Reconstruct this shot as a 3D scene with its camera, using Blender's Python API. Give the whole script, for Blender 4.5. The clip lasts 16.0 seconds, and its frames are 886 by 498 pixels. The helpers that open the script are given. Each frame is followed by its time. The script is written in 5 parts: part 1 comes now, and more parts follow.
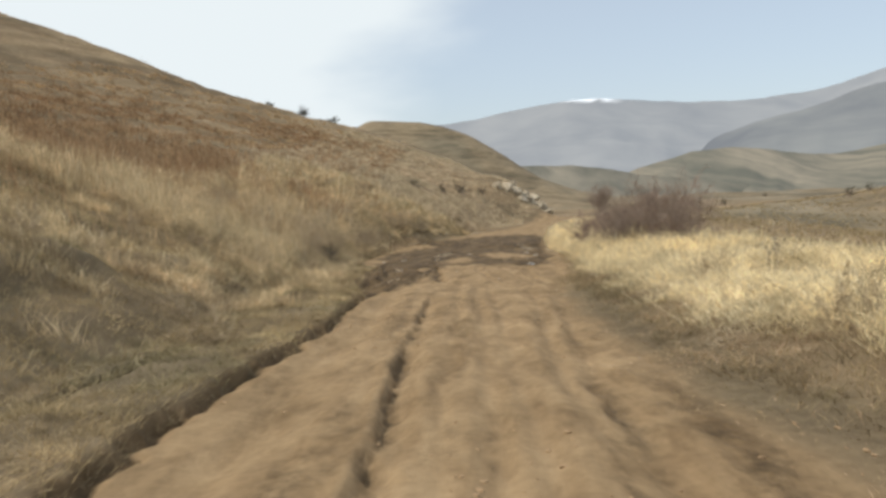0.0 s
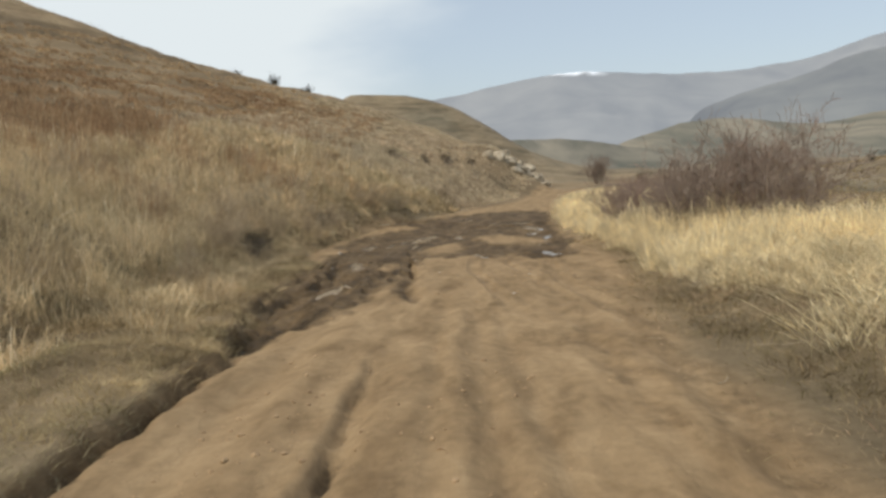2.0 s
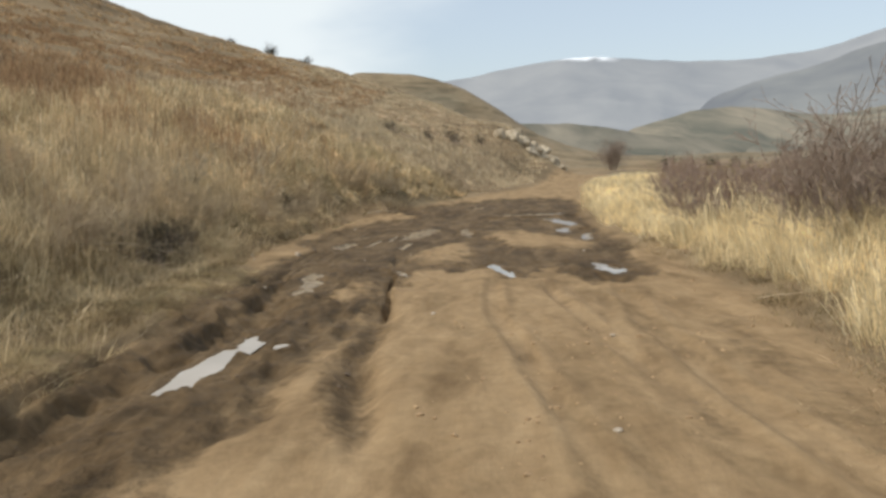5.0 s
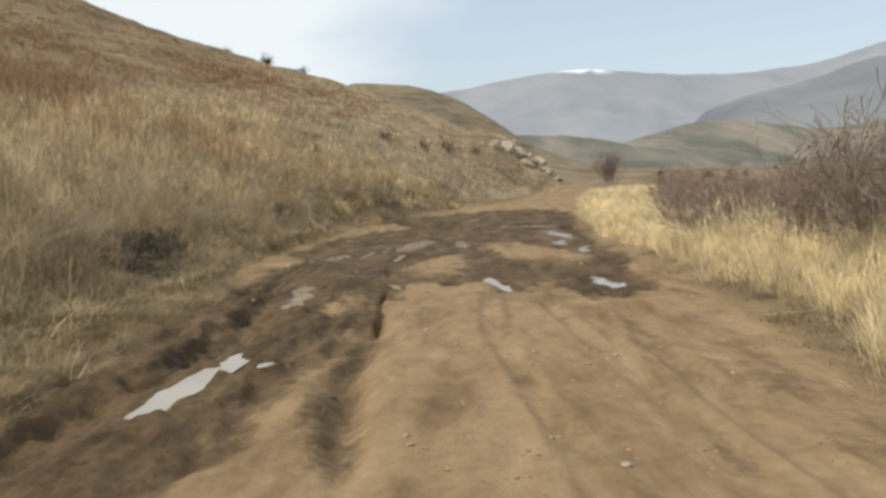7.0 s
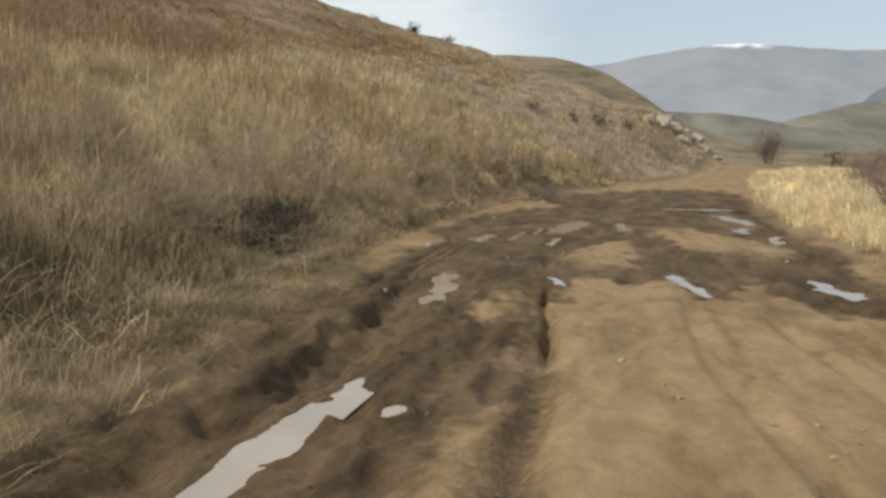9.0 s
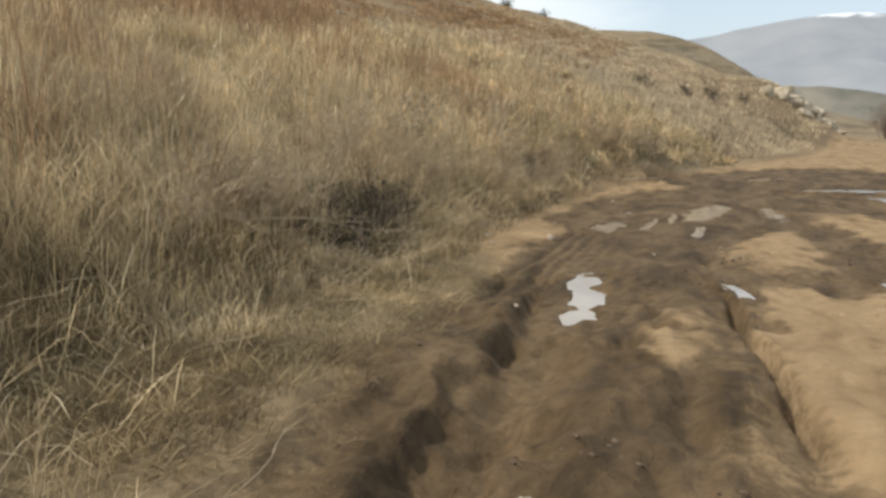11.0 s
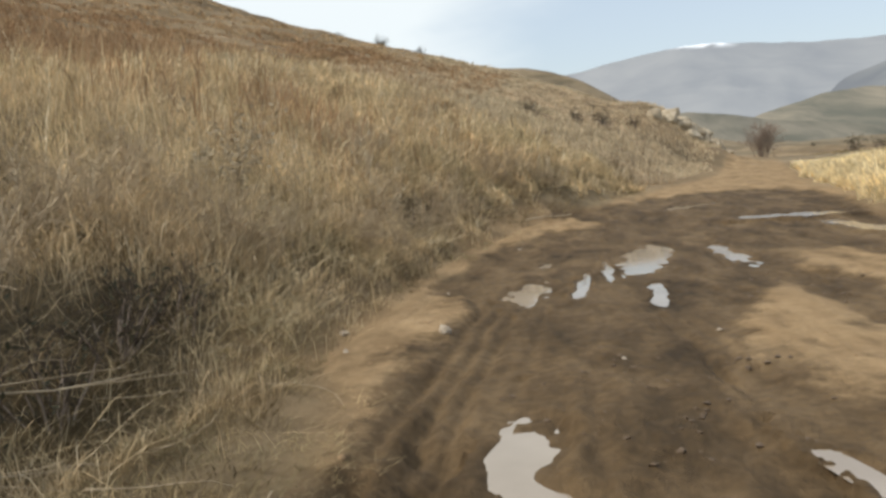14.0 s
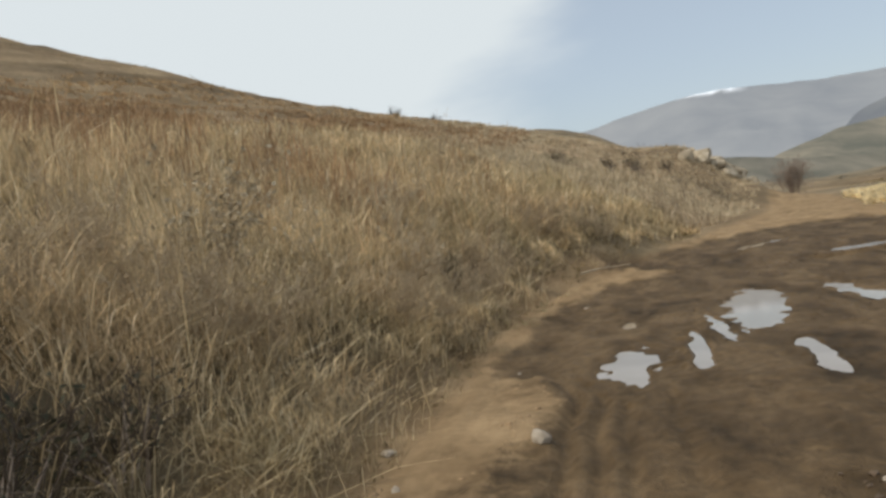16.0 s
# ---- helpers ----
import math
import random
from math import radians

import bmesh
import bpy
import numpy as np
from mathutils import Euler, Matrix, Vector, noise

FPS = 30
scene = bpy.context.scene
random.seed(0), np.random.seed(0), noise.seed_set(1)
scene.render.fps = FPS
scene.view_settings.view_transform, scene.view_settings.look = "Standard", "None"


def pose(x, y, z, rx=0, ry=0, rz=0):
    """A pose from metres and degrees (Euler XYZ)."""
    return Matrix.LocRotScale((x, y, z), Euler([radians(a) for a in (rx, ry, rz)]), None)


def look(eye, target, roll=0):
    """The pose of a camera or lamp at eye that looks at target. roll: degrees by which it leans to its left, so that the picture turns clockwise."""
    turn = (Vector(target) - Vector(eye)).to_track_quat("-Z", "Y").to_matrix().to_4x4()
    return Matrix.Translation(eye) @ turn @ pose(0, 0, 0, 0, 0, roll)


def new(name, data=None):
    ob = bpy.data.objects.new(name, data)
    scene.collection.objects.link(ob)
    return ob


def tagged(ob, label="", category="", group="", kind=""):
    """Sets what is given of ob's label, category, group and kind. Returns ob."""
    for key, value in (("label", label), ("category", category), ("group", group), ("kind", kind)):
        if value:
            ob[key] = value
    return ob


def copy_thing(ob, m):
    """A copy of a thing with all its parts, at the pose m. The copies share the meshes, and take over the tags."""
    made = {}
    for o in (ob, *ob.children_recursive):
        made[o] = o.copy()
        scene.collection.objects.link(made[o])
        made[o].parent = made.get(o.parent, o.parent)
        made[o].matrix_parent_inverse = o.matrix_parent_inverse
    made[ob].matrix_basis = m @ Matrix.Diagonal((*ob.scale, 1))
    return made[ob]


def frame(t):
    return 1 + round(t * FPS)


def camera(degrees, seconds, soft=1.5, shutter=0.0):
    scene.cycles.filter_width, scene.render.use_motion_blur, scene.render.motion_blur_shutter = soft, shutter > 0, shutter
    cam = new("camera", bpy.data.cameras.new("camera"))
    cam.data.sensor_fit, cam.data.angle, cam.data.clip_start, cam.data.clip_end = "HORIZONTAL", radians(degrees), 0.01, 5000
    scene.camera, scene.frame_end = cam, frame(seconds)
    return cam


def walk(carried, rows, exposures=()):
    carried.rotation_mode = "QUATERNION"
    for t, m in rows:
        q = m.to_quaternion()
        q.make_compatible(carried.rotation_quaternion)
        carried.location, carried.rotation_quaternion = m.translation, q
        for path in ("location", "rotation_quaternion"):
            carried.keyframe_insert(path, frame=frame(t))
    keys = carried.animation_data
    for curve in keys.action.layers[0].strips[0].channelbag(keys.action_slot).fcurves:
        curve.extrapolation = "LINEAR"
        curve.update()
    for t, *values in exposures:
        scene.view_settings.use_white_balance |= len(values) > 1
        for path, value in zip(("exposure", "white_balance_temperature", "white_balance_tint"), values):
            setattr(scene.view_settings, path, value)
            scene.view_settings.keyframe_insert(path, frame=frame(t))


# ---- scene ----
cam = camera(57.7, 16.0, soft=3.0, shutter=0.12)
PATH = [
    (0, (1.159, 0.379, 1.99), (1.087, 2.375, 1.895), -2.4),
    (0.5, (1.045, 3.381, 1.859), (0.983, 5.378, 1.769), -1.3),
    (1, (1.046, 6.164, 1.779), (0.982, 8.16, 1.67), -1.4),
    (1.5, (1.075, 8.512, 1.713), (1.019, 10.508, 1.598), -2.8),
    (2, (1.112, 10.858, 1.709), (1.066, 12.851, 1.555), -3.4),
    (2.5, (1.136, 13.014, 1.668), (1.08, 15.003, 1.462), -4.1),
    (3, (1.135, 14.869, 1.593), (1.086, 16.857, 1.38), -4.3),
    (3.5, (1.115, 16.371, 1.597), (1.068, 18.36, 1.39), -3.3),
    (4, (1.063, 17.542, 1.586), (1.01, 19.532, 1.393), -2.7),
    (6.5, (1.013, 19.126, 1.548), (0.96, 21.115, 1.348), -1.4),
    (7, (1.022, 19.174, 1.553), (0.977, 21.166, 1.384), -1.6),
    (7.5, (1.005, 19.434, 1.568), (0.968, 21.43, 1.442), -1.1),
    (8, (0.797, 20.294, 1.537), (0.688, 22.285, 1.386), 0.5),
    (8.5, (0.604, 21.188, 1.491), (0.331, 23.16, 1.297), 0.2),
    (9, (0.402, 21.774, 1.48), (0.023, 23.724, 1.251), 0.2),
    (9.5, (0.03, 22.47, 1.426), (-0.407, 24.4, 1.137), 2.1),
    (10, (-0.191, 23.01, 1.466), (-0.697, 24.91, 1.098), 2.5),
    (10.2, (-0.302, 23.143, 1.471), (-0.836, 25.04, 1.129), 2.0),
    (12.3, (-1.049, 26.704, 1.215), (-1.609, 28.609, 0.971), -3.8),
    (12.5, (-1.091, 27.022, 1.252), (-1.621, 28.933, 0.993), -3.7),
    (13, (-1.19, 27.758, 1.349), (-1.594, 29.705, 1.132), -2.1),
    (13.5, (-1.288, 28.553, 1.315), (-1.624, 30.517, 1.144), -3.5),
    (14, (-1.499, 29.37, 1.293), (-1.837, 31.333, 1.112), -4.3),
    (14.5, (-1.858, 30.033, 1.326), (-2.235, 31.989, 1.145), -3.0),
    (15, (-2.13, 30.605, 1.245), (-2.594, 32.543, 1.074), -3.7),
    (15.5, (-2.231, 31.189, 1.207), (-2.712, 33.129, 1.145), -6.7),
    (16, (-2.336, 32.01, 1.093), (-2.719, 33.973, 1.087), -9.2),
]
EXPOSURE = [(0.0, 0.1), (1.5, 0.02), (2.5, -0.03), (4.2, 0.08), (6.3, 0.16), (7.5, 0.12), (9.0, 0.0), (9.5, 0.03), (10.0, 0.36), (12.5, 0.2), (13.0, 0.36), (14.0, 0.2), (14.5, 0.17), (15.0, 0.2), (15.5, 0.27), (16.0, -0.1)]
walk(cam, [(t, look(eye, target, roll)) for t, eye, target, roll in PATH], EXPOSURE)

# ---- daylight: hazy spring sun from the hill side, thin cloud over most of the sky ----
SUN_FROM = Vector((-0.52, -0.34, 0.78)).normalized()
sun = new("sun", bpy.data.lights.new("sun", "SUN"))
sun.data.energy, sun.data.angle, sun.data.color = 2.6, radians(4.0), (1.0, 0.94, 0.85)
sun.matrix_world = look((0, 0, 60), Vector((0, 0, 60)) - SUN_FROM)

world = bpy.data.worlds.new("sky")
scene.world = world
world.use_nodes = True
wn, wl = world.node_tree.nodes, world.node_tree.links
wn.clear()
sky = wn.new("ShaderNodeTexSky")
sky.sky_type, sky.sun_disc = "NISHITA", False
sky.sun_elevation = math.asin(SUN_FROM.z)
sky.sun_rotation = math.atan2(SUN_FROM.x, SUN_FROM.y)
sky.air_density, sky.dust_density, sky.ozone_density = 1.0, 2.0, 1.0
w_coord = wn.new("ShaderNodeTexCoord")
w_map = wn.new("ShaderNodeMapping")
w_map.inputs["Scale"].default_value = (1.0, 1.0, 2.6)
w_map.inputs["Rotation"].default_value = (0.0, 0.5, 0.2)
w_map.inputs["Location"].default_value = (0.0, 0.0, 0.0)
w_noise = wn.new("ShaderNodeTexNoise")
w_noise.inputs["Scale"].default_value, w_noise.inputs["Detail"].default_value = 2.3, 5.0
w_noise.inputs["Roughness"].default_value = 0.45
# the cloud thickens towards the sun's side of the sky
w_dot = wn.new("ShaderNodeVectorMath")
w_dot.operation = "DOT_PRODUCT"
w_dot.inputs[1].default_value = (-0.95, -0.1, 0.3)
w_add = wn.new("ShaderNodeMath")
w_add.operation = "MULTIPLY_ADD"
w_add.inputs[1].default_value = 0.9
w_ramp = wn.new("ShaderNodeValToRGB")
w_ramp.color_ramp.interpolation = "EASE"
w_ramp.color_ramp.elements[0].position, w_ramp.color_ramp.elements[0].color = 0.42, (0.40, 0.40, 0.40, 1)
w_ramp.color_ramp.elements[1].position, w_ramp.color_ramp.elements[1].color = 0.66, (0.95, 0.95, 0.95, 1)
w_scale = wn.new("ShaderNodeVectorMath")
w_scale.operation = "SCALE"
w_scale.inputs["Scale"].default_value = 0.13
w_mix = wn.new("ShaderNodeMix")
w_mix.data_type = "RGBA"
w_mix.inputs[7].default_value = (0.80, 0.86, 0.88, 1)
w_bg = wn.new("ShaderNodeBackground")
w_out = wn.new("ShaderNodeOutputWorld")
wl.new(w_coord.outputs["Generated"], w_map.inputs["Vector"])
wl.new(w_map.outputs["Vector"], w_noise.inputs["Vector"])
wl.new(w_coord.outputs["Generated"], w_dot.inputs[0])
wl.new(w_dot.outputs["Value"], w_add.inputs[0])
wl.new(w_noise.outputs["Fac"], w_add.inputs[2])
wl.new(w_add.outputs["Value"], w_ramp.inputs["Fac"])
wl.new(sky.outputs["Color"], w_scale.inputs[0])
wl.new(w_scale.outputs["Vector"], w_mix.inputs[6])
wl.new(w_ramp.outputs["Color"], w_mix.inputs[0])
wl.new(w_mix.outputs[2], w_bg.inputs["Color"])
wl.new(w_bg.outputs["Background"], w_out.inputs["Surface"])


# ---- materials ----
def nodes_of(name):
    mat = bpy.data.materials.new(name)
    mat.use_nodes = True
    nt = mat.node_tree
    bsdf = nt.nodes["Principled BSDF"]
    return mat, nt, bsdf


def tex_noise(nt, scale, detail=4.0, rough=0.55, stretch=(1, 1, 1), distortion=0.0):
    """Noise over object space, in metres."""
    co = nt.nodes.new("ShaderNodeTexCoord")
    mp = nt.nodes.new("ShaderNodeMapping")
    mp.inputs["Scale"].default_value = stretch
    no = nt.nodes.new("ShaderNodeTexNoise")
    no.inputs["Scale"].default_value, no.inputs["Detail"].default_value = scale, detail
    no.inputs["Roughness"].default_value, no.inputs["Distortion"].default_value = rough, distortion
    nt.links.new(co.outputs["Object"], mp.inputs["Vector"])
    nt.links.new(mp.outputs["Vector"], no.inputs["Vector"])
    return no.outputs["Fac"]


def ramp(nt, fac, stops):
    r = nt.nodes.new("ShaderNodeValToRGB")
    els = r.color_ramp.elements
    while len(els) < len(stops):
        els.new(0.5)
    for el, (pos, col) in zip(els, stops):
        el.position = pos
        el.color = (*col, 1) if len(col) == 3 else col
    nt.links.new(fac, r.inputs["Fac"])
    return r.outputs["Color"]


def mix(nt, fac, a, b, blend="MIX"):
    m = nt.nodes.new("ShaderNodeMix")
    m.data_type, m.blend_type = "RGBA", blend
    for sock, val in ((m.inputs[0], fac), (m.inputs[6], a), (m.inputs[7], b)):
        if isinstance(val, bpy.types.NodeSocket):
            nt.links.new(val, sock)
        elif isinstance(val, (int, float)):
            sock.default_value = val
        else:
            sock.default_value = (*val, 1)
    return m.outputs[2]


def calc(nt, op, a, b=0.0, c=0.0, clamp=False):
    m = nt.nodes.new("ShaderNodeMath")
    m.operation, m.use_clamp = op, clamp
    for sock, val in zip(m.inputs, (a, b, c)):
        if isinstance(val, bpy.types.NodeSocket):
            nt.links.new(val, sock)
        else:
            sock.default_value = val
    return m.outputs[0]


def attr(nt, name):
    a = nt.nodes.new("ShaderNodeAttribute")
    a.attribute_name = name
    return a.outputs["Fac"]


def bump(nt, bsdf, height, strength, distance=0.02):
    b = nt.nodes.new("ShaderNodeBump")
    b.inputs["Strength"].default_value, b.inputs["Distance"].default_value = strength, distance
    nt.links.new(height, b.inputs["Height"])
    nt.links.new(b.outputs["Normal"], bsdf.inputs["Normal"])


def ground_material():
    """Dry clay track, wet mud, and winter turf on the slopes, told apart by the plan."""
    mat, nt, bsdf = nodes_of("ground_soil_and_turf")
    wet, track, lush_haze = attr(nt, "wet"), attr(nt, "track"), attr(nt, "lush_haze")
    fine = tex_noise(nt, 9.0, 6.0, 0.65)
    grit = tex_noise(nt, 55.0, 3.0, 0.6)
    mid = tex_noise(nt, 1.5, 5.0, 0.6, (1.2, 0.4, 1.0), 0.4)
    along = tex_noise(nt, 2.2, 6.0, 0.62, (1.2, 0.45, 1.0), 1.0)
    clay = ramp(nt, along, [(0.34, (0.173, 0.114, 0.061)), (0.49, (0.260, 0.177, 0.096)), (0.64, (0.355, 0.251, 0.142))])
    clay = mix(nt, 0.55, clay, ramp(nt, mid, [(0.32, (0.144, 0.094, 0.048)), (0.48, (0.272, 0.184, 0.100)), (0.68, (0.389, 0.272, 0.154))]))
    clay = mix(nt, 0.30, clay, ramp(nt, fine, [(0.33, (0.55, 0.53, 0.5)), (0.6, (1.12, 1.12, 1.12))]), "MULTIPLY")
    mud = ramp(nt, mid, [(0.32, (0.055, 0.036, 0.018)), (0.50, (0.125, 0.082, 0.042)), (0.72, (0.196, 0.133, 0.072))])
    mud = mix(nt, 0.5, mud, ramp(nt, fine, [(0.36, (0.45, 0.45, 0.45)), (0.62, (1.2, 1.2, 1.2))]), "MULTIPLY")
    # turf: tan winter grass with olive and rust patches, drawn out along the contours
    patch = tex_noise(nt, 0.045, 5.0, 0.6, (0.6, 0.6, 3.2), 0.6)
    patch2 = tex_noise(nt, 0.22, 5.0, 0.62, (0.7, 0.7, 3.0))
    tuft = tex_noise(nt, 2.2, 5.0, 0.7, (1, 1, 0.6))
    turf = ramp(nt, patch, [(0.36, (0.10, 0.075, 0.046)), (0.45, (0.175, 0.118, 0.066)), (0.52, (0.31, 0.230, 0.138)), (0.57, (0.19, 0.128, 0.072)), (0.64, (0.11, 0.088, 0.054))])
    turf = mix(nt, 0.5, turf, ramp(nt, patch2, [(0.32, (0.11, 0.088, 0.052)), (0.5, (0.225, 0.165, 0.098)), (0.68, (0.35, 0.268, 0.165))]))
    turf = mix(nt, 0.45, turf, ramp(nt, tuft, [(0.35, (0.5, 0.5, 0.5)), (0.65, (1.25, 1.25, 1.25))]), "MULTIPLY")
    # grey-olive turf; on the far hills its grey stands in for haze
    green = ramp(nt, patch, [(0.36, (0.085, 0.080, 0.058)), (0.50, (0.185, 0.160, 0.112)), (0.62, (0.33, 0.275, 0.195))])
    green = mix(nt, 0.4, green, ramp(nt, patch2, [(0.35, (0.10, 0.09, 0.06)), (0.65, (0.27, 0.225, 0.155))]))
    green = mix(nt, 0.35, green, ramp(nt, tuft, [(0.35, (0.5, 0.5, 0.5)), (0.65, (1.25, 1.25, 1.25))]), "MULTIPLY")
    turf = mix(nt, lush_haze, turf, green)
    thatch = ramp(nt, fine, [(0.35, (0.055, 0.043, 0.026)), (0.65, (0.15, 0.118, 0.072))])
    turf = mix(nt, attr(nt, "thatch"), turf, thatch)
    col = mix(nt, track, turf, clay)
    ragged = calc(nt, "ADD", calc(nt, "MULTIPLY_ADD", tex_noise(nt, 2.2, 6.0, 0.7), 1.6, -0.8), calc(nt, "MULTIPLY_ADD", tex_noise(nt, 11.0, 5.0, 0.7), 0.9, -0.45))
    ragged = calc(nt, "MULTIPLY", ragged, calc(nt, "MULTIPLY", wet, 2.6, clamp=True))
    wetn = ramp(nt, calc(nt, "ADD", wet, ragged, clamp=True), [(0.22, (0, 0, 0)), (0.40, (0.36, 0.36, 0.36)), (0.58, (0.76, 0.76, 0.76)), (0.85, (1, 1, 1))])
    wetn = calc(nt, "MULTIPLY", wetn, track)
    col = mix(nt, wetn, col, mud)
    nt.links.new(col, bsdf.inputs["Base Color"])
    rough = calc(nt, "MULTIPLY_ADD", wetn, -0.22, 0.95)
    nt.links.new(rough, bsdf.inputs["Roughness"])
    bsdf.inputs["Specular IOR Level"].default_value = 0.12
    crumb = tex_noise(nt, 24.0, 5.0, 0.7)
    relief = calc(nt, "ADD", calc(nt, "MULTIPLY", fine, calc(nt, "MULTIPLY_ADD", wetn, 0.8, 0.35)), calc(nt, "ADD", calc(nt, "MULTIPLY", crumb, calc(nt, "MULTIPLY_ADD", wetn, 0.7, 0.4)), calc(nt, "MULTIPLY", grit, 0.2)))
    bump(nt, bsdf, relief, 0.85, 0.035)
    return mat


def grass_material(name, stops, patches, patch_scale=0.25, stretch=(1, 1, 1), patch_mix=0.45, grain=0.95):
    """Blades: one tone a blade, a tone a tuft, and broad patches over the slope."""
    mat, nt, bsdf = nodes_of(name)
    geo = nt.nodes.new("ShaderNodeNewGeometry")
    tone = attr(nt, "tone")
    t = calc(nt, "ADD", calc(nt, "MULTIPLY", geo.outputs["Random Per Island"], 0.45), calc(nt, "MULTIPLY", tone, 0.55))
    col = ramp(nt, t, stops)
    col = mix(nt, patch_mix, col, ramp(nt, tex_noise(nt, patch_scale, 4.0, 0.6, stretch), patches))
    col = mix(nt, 0.8, col, ramp(nt, tex_noise(nt, 1.1, 3.0, 0.6), [(0.30, (0.48, 0.45, 0.41)), (0.5, (1.08, 1.06, 1.02)), (0.70, (1.52, 1.48, 1.40))]), "MULTIPLY")
    col = mix(nt, grain, col, ramp(nt, tex_noise(nt, 3.4, 4.0, 0.65), [(0.33, (0.62, 0.61, 0.60)), (0.5, (1.08, 1.07, 1.05)), (0.66, (1.5, 1.48, 1.44))]), "MULTIPLY")
    bsdf.inputs["Roughness"].default_value = 0.75
    bsdf.inputs["Specular IOR Level"].default_value = 0.2
    nt.links.new(col, bsdf.inputs["Base Color"])
    tr = nt.nodes.new("ShaderNodeBsdfTranslucent")
    nt.links.new(col, tr.inputs["Color"])
    sh = nt.nodes.new("ShaderNodeMixShader")
    sh.inputs["Fac"].default_value = 0.36
    out = nt.nodes["Material Output"]
    nt.links.new(bsdf.outputs[0], sh.inputs[1])
    nt.links.new(tr.outputs[0], sh.inputs[2])
    nt.links.new(sh.outputs[0], out.inputs["Surface"])
    return mat


def plain_material(name, stops, scale, rough, bump_scale=0.0, bump_strength=0.4, stretch=(1, 1, 1), spec=0.3, distance=0.02):
    mat, nt, bsdf = nodes_of(name)
    col = ramp(nt, tex_noise(nt, scale, 6.0, 0.62, stretch), stops)
    col = mix(nt, 0.4, col, ramp(nt, tex_noise(nt, scale * 7, 4.0, 0.6, stretch), [(0.35, (0.55, 0.55, 0.55)), (0.65, (1.2, 1.2, 1.2))]), "MULTIPLY")
    nt.links.new(col, bsdf.inputs["Base Color"])
    bsdf.inputs["Roughness"].default_value = rough
    bsdf.inputs["Specular IOR Level"].default_value = spec
    if bump_scale:
        bump(nt, bsdf, tex_noise(nt, bump_scale, 6.0, 0.65), bump_strength, distance)
    return mat


def water_material():
    """Thin muddy water: clouded, with a mirror sheen that grows at a slant."""
    mat, nt, bsdf = nodes_of("clay_water")
    nt.links.new(ramp(nt, tex_noise(nt, 0.9, 4.0), [(0.3, (0.35, 0.285, 0.215)), (0.7, (0.47, 0.395, 0.315))]), bsdf.inputs["Base Color"])
    bsdf.inputs["Roughness"].default_value = 0.6
    bsdf.inputs["Specular IOR Level"].default_value = 0.0
    clear = nt.nodes.new("ShaderNodeBsdfTransparent")
    clear.inputs["Color"].default_value = (0.75, 0.68, 0.58, 1)
    body = nt.nodes.new("ShaderNodeMixShader")
    body.inputs["Fac"].default_value = 0.8
    gloss = nt.nodes.new("ShaderNodeBsdfGlossy")
    gloss.inputs["Roughness"].default_value = 0.05
    fres = nt.nodes.new("ShaderNodeFresnel")
    fres.inputs["IOR"].default_value = 1.6
    top = nt.nodes.new("ShaderNodeMixShader")
    nt.links.new(clear.outputs[0], body.inputs[1])
    nt.links.new(bsdf.outputs[0], body.inputs[2])
    nt.links.new(fres.outputs[0], top.inputs["Fac"])
    nt.links.new(body.outputs[0], top.inputs[1])
    nt.links.new(gloss.outputs[0], top.inputs[2])
    nt.links.new(top.outputs[0], nt.nodes["Material Output"].inputs["Surface"])
    return mat


def distance_material(name, low, high, haze_glow, strength, snow=0.0, scale=0.004, stretch=(1, 1, 1.6)):
    """A far mountain seen through kilometres of air: a backdrop whose emission imitates haze."""
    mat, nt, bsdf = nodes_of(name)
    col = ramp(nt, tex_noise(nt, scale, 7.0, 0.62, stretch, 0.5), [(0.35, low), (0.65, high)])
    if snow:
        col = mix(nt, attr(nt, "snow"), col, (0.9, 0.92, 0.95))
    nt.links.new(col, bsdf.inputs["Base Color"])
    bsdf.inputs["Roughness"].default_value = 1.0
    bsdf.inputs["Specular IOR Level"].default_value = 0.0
    bsdf.inputs["Emission Color"].default_value = (*haze_glow, 1)
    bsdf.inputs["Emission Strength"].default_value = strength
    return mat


SOIL = ground_material()
HILL_GRASS = grass_material(
    "dry_hill_grass",
    [(0.06, (0.174, 0.128, 0.080)), (0.30, (0.389, 0.292, 0.180)), (0.55, (0.604, 0.470, 0.306)), (0.76, (0.813, 0.697, 0.512)), (0.92, (0.931, 0.866, 0.717))],
    [(0.32, (0.299, 0.272, 0.159)), (0.43, (0.444, 0.370, 0.225)), (0.52, (0.622, 0.519, 0.326)), (0.60, (0.506, 0.394, 0.241)), (0.70, (0.381, 0.283, 0.169))], 0.4, (1, 1, 2.0), 0.55)
SPUR_GRASS = grass_material(
    "pale_spur_grass",
    [(0.06, (0.33, 0.265, 0.18)), (0.30, (0.44, 0.36, 0.25)), (0.55, (0.54, 0.45, 0.32)), (0.78, (0.61, 0.52, 0.38)), (0.95, (0.70, 0.61, 0.47))],
    [(0.32, (0.34, 0.30, 0.20)), (0.5, (0.53, 0.44, 0.31)), (0.66, (0.48, 0.37, 0.26))], 0.12, grain=0.35)
GOLD_GRASS = grass_material(
    "golden_straw",
    [(0.06, (0.398, 0.322, 0.197)), (0.3, (0.677, 0.570, 0.360)), (0.7, (0.816, 0.726, 0.502)), (0.95, (0.875, 0.829, 0.655))],
    [(0.3, (0.546, 0.456, 0.273)), (0.5, (0.776, 0.673, 0.437)), (0.75, (0.825, 0.737, 0.512))], 0.5)
